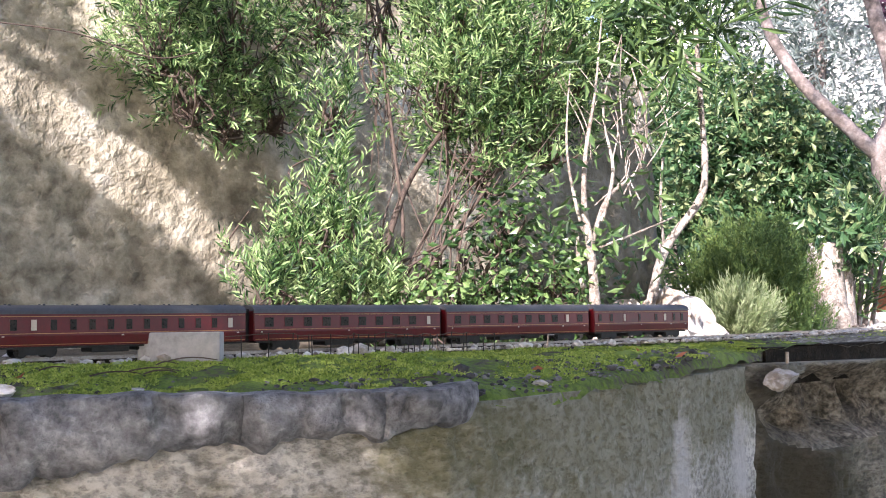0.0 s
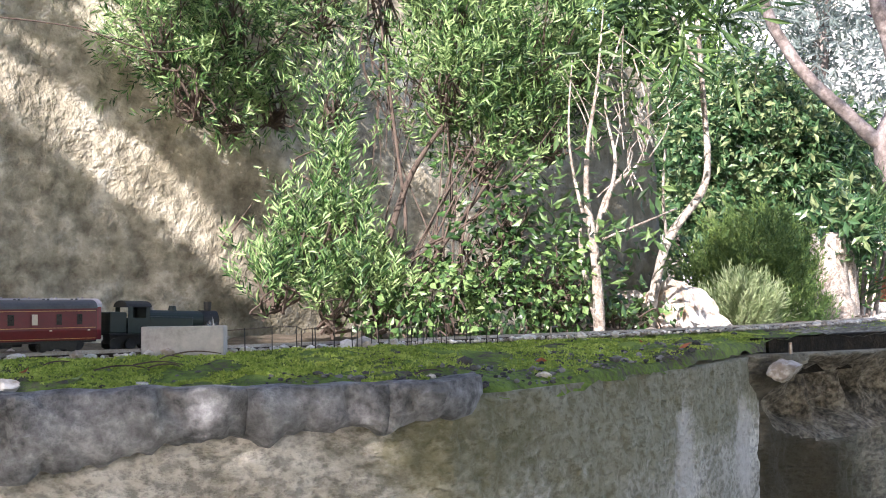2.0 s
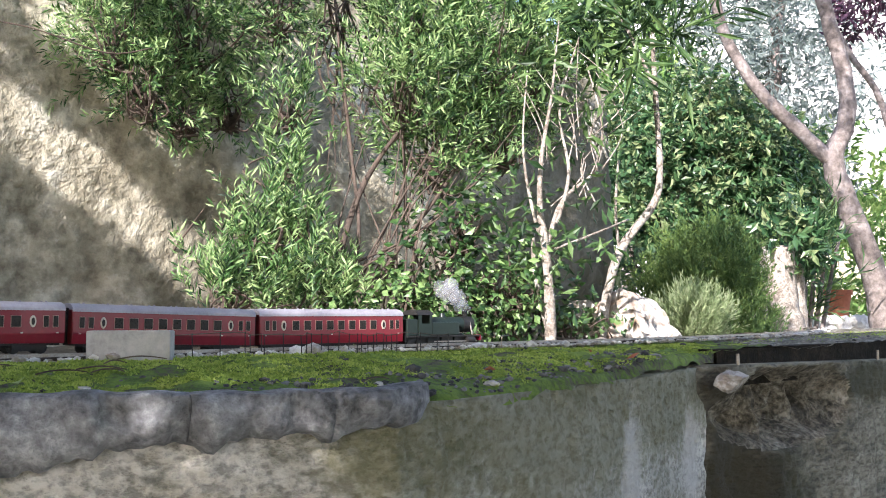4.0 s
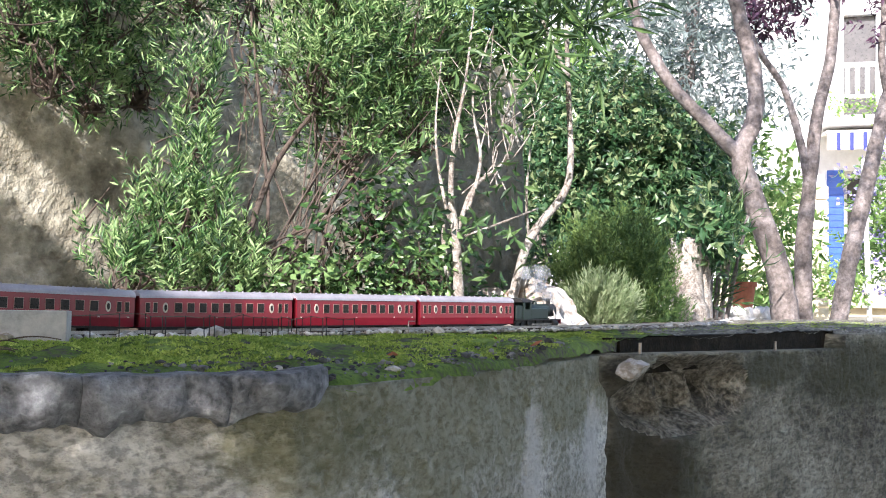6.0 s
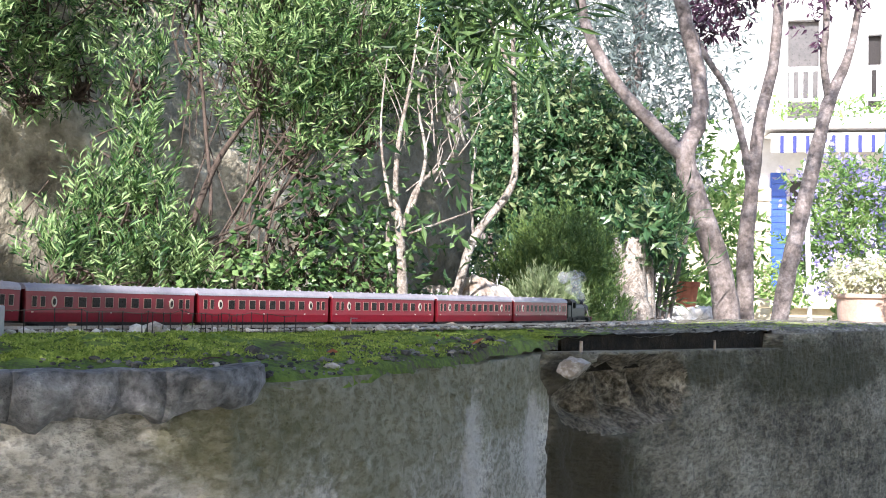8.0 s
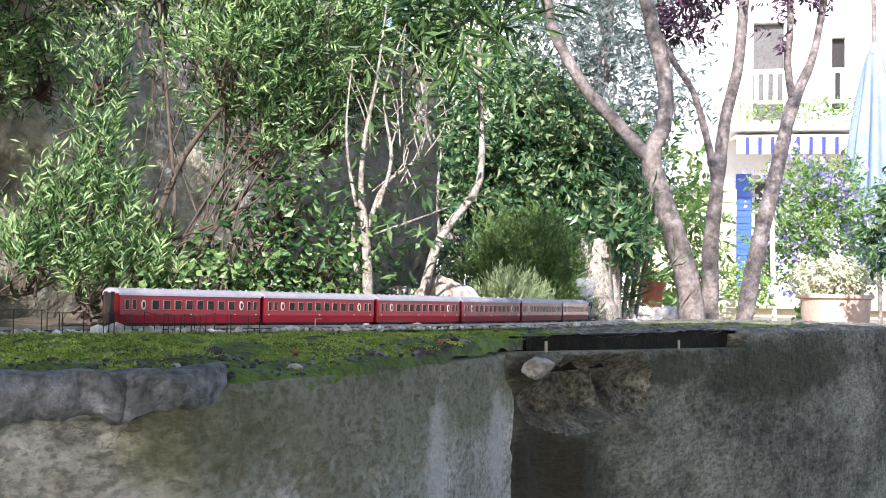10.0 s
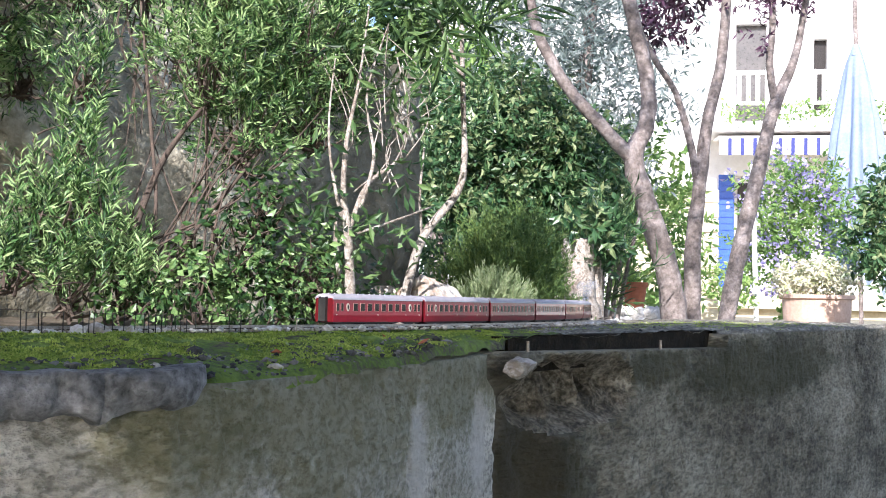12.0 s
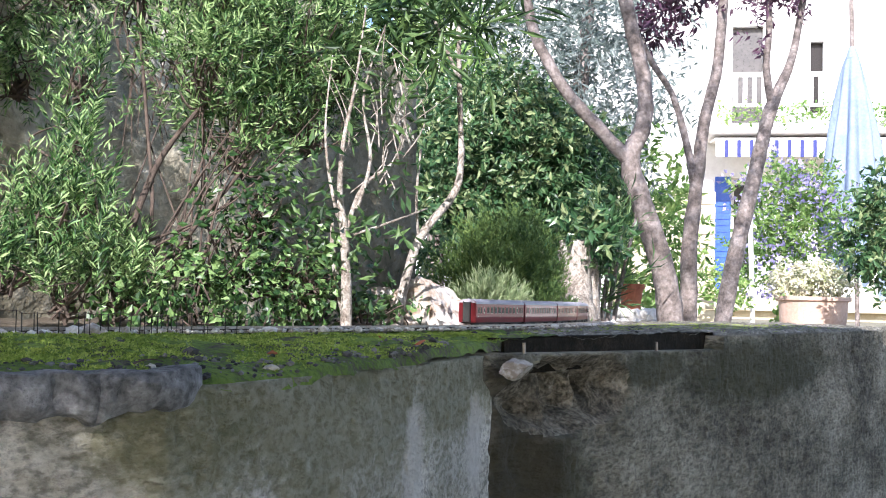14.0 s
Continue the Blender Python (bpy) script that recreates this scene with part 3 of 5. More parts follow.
def build_track(off, s0, s1):
    top = empty("railway_track", "narrow model railway track on dark sleepers", "track", "tracks")
    for side in (-0.00825, 0.00825):
        bm = bmesh.new()
        prev = None
        for k in range(round((s1 - s0) / 0.02) + 1):
            x, y, h = line(s0 + 0.02 * k, off + side)
            cx, cy = math.cos(h), -math.sin(h)
            ring = [bm.verts.new((x + cx * u, y + cy * u, z)) for u, z in ((-0.0008, 0.004 - dip(x, y)), (0.0008, 0.004 - dip(x, y)), (0.0008, 0.007 - dip(x, y)), (-0.0008, 0.007 - dip(x, y)))]
            if prev:
                for i in range(4):
                    bm.faces.new((prev[i], prev[(i + 1) % 4], ring[(i + 1) % 4], ring[i]))
            prev = ring
        part("rail", bm, STEEL, top)
    bm = box(-0.016, 0.016, -0.0016, 0.0016, 0.0, 0.004)
    me = mesh_of(bm, "sleeper", WOODSL)
    for k in range(int((s1 - s0) / 0.011)):
        x, y, h = line(s0 + 0.011 * k, off)
        share("sleeper", me, top, pose(x, y, -dip(x, y), 0, 0, -math.degrees(h)))
    return top


for _, off in TRACKS:
    build_track(off, -0.25, 2.6)


# ---- the trains ----
def section(bm, prof, y0, y1):
    """A closed cross-section (x, z) drawn out from y0 to y1."""
    a = [bm.verts.new((x, y0, z)) for x, z in prof]
    b = [bm.verts.new((x, y1, z)) for x, z in prof]
    n = len(prof)
    for i in range(n):
        bm.faces.new((a[i], a[(i + 1) % n], b[(i + 1) % n], b[i]))
    bm.faces.new(a[::-1])
    bm.faces.new(b)
    return bm


def build_bogie(name, y, parent, wheel_me, base=0.014):
    fr = box(-0.0125, 0.0125, y - base - 0.005, y + base + 0.005, 0.006, 0.0105, 0.001)
    box(-0.014, -0.0125, y - base - 0.003, y + base + 0.003, 0.003, 0.009, 0, fr)
    box(0.0125, 0.014, y - base - 0.003, y + base + 0.003, 0.003, 0.009, 0, fr)
    b = part(name, fr, BLACK, parent)
    for dy in (-base, base):
        for sx in (-1, 1):
            share("wheel", wheel_me, b, Matrix.Translation((sx * 0.009, y + dy, 0.0065)))
    return b


WHEEL = mesh_of(cyl((-0.0012, 0, 0), (0.0012, 0, 0), 0.0065, seg=16), "wheel", [BLACK])
UP = 0.007            # top of the rails


def build_coach(L, side, paint, roof, label, windows, lined, blinds):
    """A bogie coach, its middle at the origin, ends along y; z from the rail top."""
    c = empty("railway_coach", label, "coach")
    z0, z1 = 0.011, 0.011 + side
    w = 0.0180
    half = L / 2
    body = section(bmesh.new(), [(-w + 0.001, z0), (w - 0.001, z0), (w, z0 + 0.010), (w - 0.0006, z1), (-w + 0.0006, z1), (-w, z0 + 0.010)], -half, half)
    part("body", body, paint, c)
    prof = [(w + 0.0004, z1)] + [((w + 0.0004) * math.cos(a), z1 + 0.0088 * math.sin(a) ** 0.8) for a in [math.pi * k / 14 for k in range(1, 14)]] + [(-w - 0.0004, z1)]
    r = part("roof", section(bmesh.new(), prof, -half - 0.0006, half + 0.0006), roof, c)
    vent = mesh_of(cyl((0, 0, 0), (0, 0, 0.0022), 0.0016, 0.0011, 8), "roof_vent", roof)
    for k in range(8):
        for sx in (-0.006, 0.006):
            share("roof_vent", vent, r, Matrix.Translation((sx, -half * 0.86 + k * L * 0.86 / 7, z1 + 0.0076)))
    for s in (-1, 1):
        part("end_panel", box(-w + 0.0015, w - 0.0015, s * half, s * (half + 0.0008), z0 + 0.001, z1 + 0.002), MAROON, c, "dark maroon end panel")
        part("gangway", box(-0.007, 0.007, s * half, s * (half + 0.005), z0 + 0.001, z1 + 0.003, 0.001), BLACK, c, "black gangway connector")
    part("underframe", box(-0.015, 0.015, -half + 0.004, half - 0.004, z0 - 0.0022, z0 - 0.0002), BLACK, c)
    part("battery_box", box(-0.013, 0.013, -half * 0.28, half * 0.02, 0.004, z0 - 0.002, 0.001), BLACK, c)
    part("truss", box(-0.012, 0.012, half * 0.08, half * 0.3, 0.005, z0 - 0.002, 0.0015), BLACK, c)
    for s in (-1, 1):
        build_bogie("bogie", s * half * 0.68, c, WHEEL)
    wz0, wz1 = z0 + side * 0.50, z0 + side * 0.83
    edge = 0.0005 if lined else 0.0006
    for i, (y, ww) in enumerate(windows):
        for sx in (-1, 1):
            x = sx * (w - 0.0004)
            fr = box(x - 0.0005, x + 0.0005, y - ww / 2 - edge, y + ww / 2 + edge, wz0 - 0.0005, wz1 + 0.0005)
            win = part("window", fr, paint if lined else FRAME, c)
            half_w = min(ww / 2, 0.0026) if i in blinds else ww / 2
            part("pane", box(x - 0.0007, x + 0.0007, y - half_w, y + half_w, wz0, wz1), BLIND if i in blinds else GLASS, win)
    if lined:
        for z in (z0 + side * 0.40, z0 + side * 0.93, z0 + side * 0.06):
            for sx in (-1, 1):
                strip = box(sx * w - 0.00035, sx * w + 0.00035, -half + 0.001, half - 0.001, z - 0.00025, z + 0.00025)
                part("lining", strip, GOLD, c, "fine gold lining")
    if not lined:
        for y in (-half * 0.70, half * 0.70):
            for sx in (-1, 1):
                ring = cyl((sx * (w - 0.0006), y, 0), (sx * (w + 0.0003), y, 0), 0.0042, seg=18)
                for v in ring.verts:
                    v.co.y = y + (v.co.y - y) * 0.8
                    v.co.z = (wz0 + wz1) / 2 + v.co.z * 1.45
                oval = part("oval_window", ring, BLIND, c, "oval window with a pale rim")
                pane = cyl((sx * (w - 0.0006), y, 0), (sx * (w + 0.0006), y, 0), 0.0024, seg=18)
                for v in pane.verts:
                    v.co.y = y + (v.co.y - y) * 0.75
                    v.co.z = (wz0 + wz1) / 2 + v.co.z * 1.6
                part("pane", pane, GLASS, oval)
    for y in (-half * 0.93, -half * 0.05, half * 0.6, half * 0.93):
        for sx in (-1, 1):
            knob = box(sx * (w - 0.0001) - 0.0004, sx * (w - 0.0001) + 0.0004, y - 0.0012, y + 0.0012, z0 + side * 0.3, z0 + side * 0.34)
            part("door_handle", knob, BLIND, c)
    return c


def spread(n, L, width, margin=0.07):
    a = L * (0.5 - margin)
    return [(-a + 2 * a * k / (n - 1), width) for k in range(n)]


LA, LB, LT = 0.263, 0.2215, 0.224
maroon = [build_coach(LA, 0.0305, MAROON, ROOF_D, "dark maroon model railway coach with grey roof", spread(13, LA, 0.0062), True, {3, 12}),
          build_coach(LA, 0.0305, MAROON, ROOF_D, "dark maroon model railway coach with grey roof", spread(13, LA, 0.0062), True, {1, 12}),
          build_coach(LA, 0.0305, MAROON, ROOF_D, "maroon model dining coach with wide windows", spread(10, LA, 0.0105), True, {9}),
          build_coach(LA, 0.0305, MAROON, ROOF_D, "maroon model dining coach with wide windows", spread(10, LA, 0.0105), True, {8}),
          build_coach(LT, 0.0305, MAROON, ROOF_D, "maroon model brake coach with few windows", [(-0.10, 0.006), (-0.075, 0.006), (-0.045, 0.006), (-0.01, 0.004), (0.03, 0.006), (0.052, 0.006), (0.075, 0.005), (0.095, 0.005)], True, {2, 5})]
crimson = [build_coach(LB, 0.0335, CRIMSON, ROOF_L, "crimson model railway coach with pale grey roof", [(-0.101, 0.005), (-0.091, 0.005)] + [(-0.060 + 0.0172 * k, 0.0095) for k in range(8)] + [(0.091, 0.005), (0.101, 0.005)], False, set()) for _ in range(6)]
for c in maroon:
    tagged(c, group="maroon train")
for c in crimson:
    tagged(c, group="crimson train")


def build_locomotive():
    e = empty("tank_locomotive", "dark green model tank steam locomotive with black frames", "locomotive", "crimson train")
    # front towards +y
    part("running_plate", box(-0.0165, 0.0165, -0.066, 0.07, 0.0155, 0.0175, 0.0004), BLACK, e)
    part("frame", box(-0.009, 0.009, -0.062, 0.064, 0.006, 0.0155), BLACK, e)
    part("side_tank", box(-0.0165, 0.0165, -0.022, 0.03, 0.0175, 0.036, 0.002), GREEN, e)
    b = part("boiler", cyl((0, -0.02, 0.0325), (0, 0.052, 0.0325), 0.0105, seg=24), GREEN, e, smooth=False)
    part("smokebox", cyl((0, 0.045, 0.0325), (0, 0.064, 0.0325), 0.0112, seg=24), BLACK, b)
    part("smokebox_door", cyl((0, 0.064, 0.0325), (0, 0.0665, 0.0325), 0.009, 0.007, seg=20), BLACK, b)
    part("chimney", cyl((0, 0.055, 0.042), (0, 0.055, 0.0535), 0.0034, 0.0042, 16), BLACK, b)
    part("dome", cyl((0, 0.012, 0.04), (0, 0.012, 0.048), 0.0055, 0.0035, 16), GREEN, b)
    part("safety_valve", cyl((0, -0.012, 0.04), (0, -0.012, 0.047), 0.002, 0.0016, 10), STEEL, b)
    cab = bmesh.new()
    for sx in (-1, 1):
        box(sx * 0.0165 - 0.0006, sx * 0.0165 + 0.0006, -0.046, -0.022, 0.0175, 0.034, 0, cab)
        box(sx * 0.0165 - 0.0006, sx * 0.0165 + 0.0006, -0.026, -0.022, 0.034, 0.046, 0, cab)
        box(sx * 0.0165 - 0.0006, sx * 0.0165 + 0.0006, -0.046, -0.041, 0.034, 0.046, 0, cab)
    box(-0.0165, 0.0165, -0.0226, -0.0214, 0.0175, 0.046, 0, cab)
    cb = part("cab", cab, GREEN, e)
    prof = [(0.0175 * math.cos(math.pi * k / 12), 0.0455 + 0.007 * math.sin(math.pi * k / 12)) for k in range(13)]
    part("cab_roof", section(bmesh.new(), prof, -0.048, -0.020), BLACK, cb)
    part("bunker", box(-0.0165, 0.0165, -0.066, -0.047, 0.0175, 0.040, 0.0015), GREEN, e)
    part("buffer_beam", box(-0.0165, 0.0165, 0.069, 0.0712, 0.010, 0.0178), CRIMSON, e)
    for sx in (-1, 1):
        part("buffer", cyl((sx * 0.011, 0.071, 0.0135), (sx * 0.011, 0.0765, 0.0135), 0.0012, 0.0022, 12), STEEL, e)
        part("cylinder", cyl((sx * 0.0145, 0.044, 0.011), (sx * 0.0145, 0.058, 0.011), 0.0048, seg=16), BLACK, e)
        part("connecting_rod", box(sx * 0.0142 - 0.0005, sx * 0.0142 + 0.0005, -0.016, 0.046, 0.0085, 0.0103), STEEL, e)
        part("steam_pipe", cyl((sx * 0.0095, 0.056, 0.036), (sx * 0.0145, 0.056, 0.018), 0.0012, seg=8), STEEL, e)
    drv = mesh_of(cyl((-0.0013, 0, 0), (0.0013, 0, 0), 0.0105, seg=20), "driving_wheel", BLACK)
    small = mesh_of(cyl((-0.0012, 0, 0), (0.0012, 0, 0), 0.0062, seg=16), "carrying_wheel", BLACK)
    for sx in (-1, 1):
        for y in (-0.015, 0.010, 0.034):
            share("driving_wheel", drv, e, Matrix.Translation((sx * 0.0105, y, 0.0105)))
        for y in (-0.057, -0.04, 0.06):
            share("carrying_wheel", small, e, Matrix.Translation((sx * 0.0105, y, 0.0062)))
    return e


loco = build_locomotive()
GAP_A, GAP_T, GAP_B = 0.274, 0.232, 0.2295
A_TAIL = [(0, 1.046), (0.5, 0.822), (1, 0.560), (1.5, 0.326), (2, 0.096), (2.5, -0.13), (3.5, -0.55), (5, -1.0), (7, -1.3), (10, -1.4), (14, -1.4)]
B_HEAD = [(0, -0.34), (2.0, 0.125), (2.2, 0.174), (4.3, 0.676), (5, 0.836), (6, 1.034), (7.5, 1.334), (8, 1.432), (11, 2.03), (12.5, 2.33), (14, 2.645)]


def pchip(rows, t):
    return float(np.interp(t, [r[0] for r in rows], [r[1] for r in rows]))


def on_line(s, off, half):
    """Pose of a vehicle whose two bogies stand on the track round s."""
    (x0, y0, _), (x1, y1, _) = line(s - half, off), line(s + half, off)
    h = math.atan2(x1 - x0, y1 - y0)
    d0, d1 = dip(x0, y0), dip(x1, y1)
    return pose((x0 + x1) / 2, (y0 + y1) / 2, UP - (d0 + d1) / 2, 0, 0, -math.degrees(h)) @ pose(0, 0, 0, math.degrees(math.atan2(d0 - d1, 2 * half)))


# ---- things on the ledge ----
bm = box(-0.0415, 0.0415, -0.012, 0.012, -0.012, 0.0215, 0.0012)
for v in bm.verts:
    v.co += Vector((0, 0, 0.0006 * noise.noise(v.co * 90)))
blk = thing("concrete_block", bm, CEMENT_PALE, "small pale grey concrete block standing on moss", "block")
blk.matrix_basis = pose(-0.268, 1.095, 0.008, 0, 0, 2)
rng = np.random.default_rng(7)


def build_fence():
    """A low black wire railing between the moss and the near track."""
    f = empty("wire_fence", "low rusty black wire railing beside the track", "fence")
    r = np.random.default_rng(5)
    s, tops = 0.21, []
    while s < 0.62:
        x, y, h = line(s, 0.098 + r.normal(0, 0.002))
        hgt = np.interp(s, [0.2, 0.62], [0.026, 0.021]) + r.normal(0, 0.0012)
        hgt -= dip(x, y)
        part("picket", cyl((x, y, -0.006 - dip(x, y)), (x + r.normal(0, 0.001), y + r.normal(0, 0.001), hgt), 0.0006, seg=6), BLACK, f)
        tops.append((x, y, hgt - 0.001))
        s += r.choice([0.007, 0.012, 0.016, 0.024]) if s > 0.3 else 0.033
    part("top_wire", tube(tops, [0.0005] * len(tops), 5), TWIG, f)
    x, y, z = tops[0]
    part("hook", tube([(x, y, z), (x - 0.004, y, z + 0.001), (x - 0.007, y, z - 0.001), (x - 0.006, y, z - 0.006)], [0.0006] * 4, 6), BLACK, f)
    return f


build_fence()
x, y, h = line(0.705, 0.098)
hk = thing("wire_post", tube([(0, 0, -0.006), (0, 0, 0.015), (0.002, 0.0015, 0.0165), (0.009, 0.007, 0.0165)], [0.0009] * 4, 6), STEEL, "bent steel wire post beside the track", "post")
hk.matrix_basis = pose(x, y, -dip(x, y))


def scatter(name, n, area, size, material, label, category, seed, sink=0.3):
    """Loose stones or crumbs on the ledge, joined: area(r) gives a place (x, y, z)."""
    r = np.random.default_rng(seed)
    V, F = [], []
    base = bmesh.new()
    bmesh.ops.create_icosphere(base, subdivisions=1, radius=1)
    bv = np.array([v.co[:] for v in base.verts])
    bf = np.array([[v.index for v in f.verts] for f in base.faces])
    base.free()
    for i in range(n):
        c = np.array(area(r))
        s = size * r.lognormal(0, 0.45)
        sc = s * np.array([r.uniform(0.7, 1.3), r.uniform(0.7, 1.3), r.uniform(0.4, 0.8)])
        q = bv * sc * r.uniform(0.75, 1.2, (len(bv), 1))
        F.append(bf + len(V) * len(bv))
        V.append(q + c + np.array([0, 0, s * (0.5 - sink)]))
    me = bpy.data.meshes.new(name)
    me.from_pydata(np.concatenate(V).tolist(), [], np.concatenate(F).tolist())
    me.materials.append(material)
    return tagged(new(name, me), label, category, "", "stuff")


EDGE_X, EDGE_Y = [e[0] for e in EDGE], [e[1] for e in EDGE]


def on_bed(x, v):
    y = float(np.interp(x, EDGE_X, EDGE_Y))
    px, py = x + BACK[0] * v, y + BACK[1] * v
    return px, py, bed_height(px, py, v)


def by_track(r):
    s, n = r.uniform(-0.1, 2.2), r.choice([r.normal(0.086, 0.006), r.normal(0.03, 0.004), r.normal(-0.036, 0.012)], p=[0.55, 0.1, 0.35])
    x, y, _ = line(s, n)
    return x, y, 0.001 - dip(x, y)


scatter("gravel", 1500, by_track, 0.0034, PALE_STONE, "pale loose stones along the track", "gravel", 31)
scatter("gravel", 420, lambda r: on_bed(r.uniform(-0.1, 0.33), abs(r.normal(0.035, 0.03))), 0.0021, DARK_STONE, "dark crumbly grit near the wall rim", "gravel", 32)
scatter("gravel", 500, lambda r: on_bed(r.uniform(-0.4, 1.6), r.uniform(0.01, 0.25)), 0.0016, DARK_STONE, "small grit and debris in the moss", "gravel", 33)


def moss_tufts():
    r = np.random.default_rng(41)
    B = []
    while len(B) < 60000:
        x = r.uniform(-0.6, 1.9) if r.random() < 0.25 else r.uniform(-0.4, 0.6)
        v = r.uniform(0.004, 0.40)
        px, py, z = on_bed(x, v)
        if n_of(px, py) < 0.09:
            continue
        k = noise.noise(Vector((px * 13, py * 13, 5))) + 0.5 * noise.noise(Vector((px * 40, py * 40, 5))) + (0.40 if v > 0.07 else 0.0 if x < -0.1 else -0.12) - (0.5 if 0.62 < x < 1.12 else 0.15 if x > 1.12 else 0)
        if k > 0.06:
            B.append((px, py, z - 0.001))
    B = np.array(B)
    way = np.array([0, 0, 1.0]) + r.normal(0, 0.55, B.shape)
    return tagged(leaves("moss", B, way, 0.0034, 0.0021, MOSSLEAF, None, 0.3, 42), "bright green cushions of moss on the ledge", "moss", "", "stuff")


moss_tufts()


def ledge_litter():
    """Fallen bits on the moss: bent dry stalks, a few pale chips and yellowed leaves."""
    r = np.random.default_rng(91)
    for k in range(7):
        px, py, z = on_bed(r.uniform(-0.36, 0.1), r.uniform(0.04, 0.2))
        a, ln = r.uniform(-0.5, 0.9), r.uniform(0.02, 0.05)
        run = [(px + ln * u * math.cos(a) + r.normal(0, 0.001), py + ln * u * math.sin(a), z + 0.003 + 0.003 * math.sin(3 * u)) for u in (0, 0.35, 0.7, 1.0)]
        thing("dry_stalk", tube(run, [0.0007, 0.0007, 0.0006, 0.0004], 5), TWIG, "bent dry stalk lying on the moss", "stalk", "fallen stalks")
    for k in range(9):
        px, py, z = on_bed(r.uniform(-0.3, 0.4), r.uniform(0.02, 0.2))
        lf = leaves("fallen_leaf", np.array([(px, py, z + 0.003)]), np.array([[r.normal(), r.normal(), 0.25]]), r.uniform(0.007, 0.012), 0.005, TUFT if k % 3 else ORANGE, None, 0.2, 92 + k)
        tagged(lf, "small withered leaf lying on the moss", "leaf", "fallen leaves")


ledge_litter()


def build_rock(name, c, r, seed, label, material=STONE, turn=0.0, sub=4):
    """An angular boulder: a ball cut by several planes, then roughened."""
    bm = bmesh.new()
    bmesh.ops.create_icosphere(bm, subdivisions=sub, radius=1)
    rr = random.Random(seed)
    planes = [(Vector((rr.gauss(0, 1), rr.gauss(0, 1), rr.gauss(0.2, 0.8))).normalized(), rr.uniform(0.45, 0.8)) for _ in range(11)]
    o = Vector((seed * 3.1, seed * 1.7, 0.4))
    for v in bm.verts:
        d = v.co.normalized()
        k = 1.0
        for nrm, dist in planes:
            dot = d.dot(nrm)
            if dot > 0.05:
                k = min(k, dist / dot)
        k *= 1 + 0.09 * noise.noise(d * 3.2 + o) + 0.04 * noise.noise(d * 8 + o) + 0.02 * noise.noise(d * 20 + o)
        v.co = Vector((d.x * k * r[0], d.y * k * r[1], d.z * k * r[2]))
    ob = thing(name, bm, material, label, "rock")
    ob.matrix_basis = pose(*c, 0, 0, turn)
    return ob


K = 1.08


def S(*b):
    """A place or blob given round the lens at (0, 0), brought to the plan's scale."""
    x, y, z, r = (*b, 0)[:4]
    return (x * K, y * K, EYE + (z - 0.042) * K, r * K) + tuple(b[4:])


def P(*b):
    return S(*b)[:3]


def build_boulder():
    """The big pale wedge: steep to one side, a long slope to the other."""
    bm = bmesh.new()
    bmesh.ops.create_icosphere(bm, subdivisions=5, radius=1)
    cuts = [(Vector((0.62, -0.55, 0.62)), 0.52), (Vector((-0.9, -0.25, 0.30)), 0.55), (Vector((-0.25, -0.9, 0.25)), 0.55), (Vector((0.05, 0.3, 1)), 0.80), (Vector((0.3, -0.9, -0.1)), 0.6), (Vector((0, 1, 0.2)), 0.6), (Vector((0.9, 0.1, 0.5)), 0.62)]
    for v in bm.verts:
        d = v.co.normalized()
        k = 1.2
        for nrm, dist in cuts:
            dot = d.dot(nrm.normalized())
            if dot > 0.05:
                k = min(k, dist / dot)
        k *= 1 + 0.10 * noise.noise(d * 2.5) + 0.05 * noise.noise(d * 6) + 0.03 * noise.noise(d * 15)
        v.co = Vector((d.x * k * 0.132, d.y * k * 0.075, max(-0.3, d.z * k) * 0.112))
    ob = thing("boulder", bm, STONE, "large pale limestone boulder beside the track", "rock")
    ob.matrix_basis = pose(*P(0.402, 1.81, -0.012))
    return ob


build_boulder()
for i, (x, y, z, r) in enumerate(((0.318, 1.84, 0.052, 0.020), (0.345, 1.86, 0.032, 0.022), (0.275, 1.82, 0.03, 0.018), (0.375, 1.76, 0.008, 0.010), (0.46, 1.77, 0.006, 0.009))):
    build_rock("stone", P(x, y, z), (r * 1.5, r, r * 0.9), 3 + i, "small pale stone lying behind the track", PALE_STONE)
for x, v, r in ((-0.345, 0.02, 0.016), (-0.315, 0.022, 0.012), (0.10, 0.02, 0.006), (-0.2, 0.06, 0.005), (0.02, 0.05, 0.004)):
    px, py, z = on_bed(x, v)
    build_rock("pebble", (px, py, z + r * 0.2), (r * 1.4, r, r * 0.7), round(100 * x) + 60, "rounded brownish pebble on the moss", PALE_STONE, sub=3)
for i in range(24):
    r = 0.022 + 0.012 * rng.random()
    build_rock("rubble_stone", (1.56 + 0.036 * (i % 6) + 0.012 * (i // 6 % 2), 3.86 + 0.02 * (i // 6) + rng.normal(0, 0.006), -0.105 + 0.040 * (i // 6)), (r * 1.4, r * 1.2, r * 1.2), 40 + i, "pale stone in a dry rubble pile", PALE_STONE, sub=2)
lf = leaves("dead_leaf", np.array([on_bed(0.275, 0.02)]) + 0.002, np.array([[0.6, -0.3, 0.5]]), 0.014, 0.009, ORANGE, None, -0.2, 4)
tagged(lf, "curled brown dead leaf on the moss", "leaf")


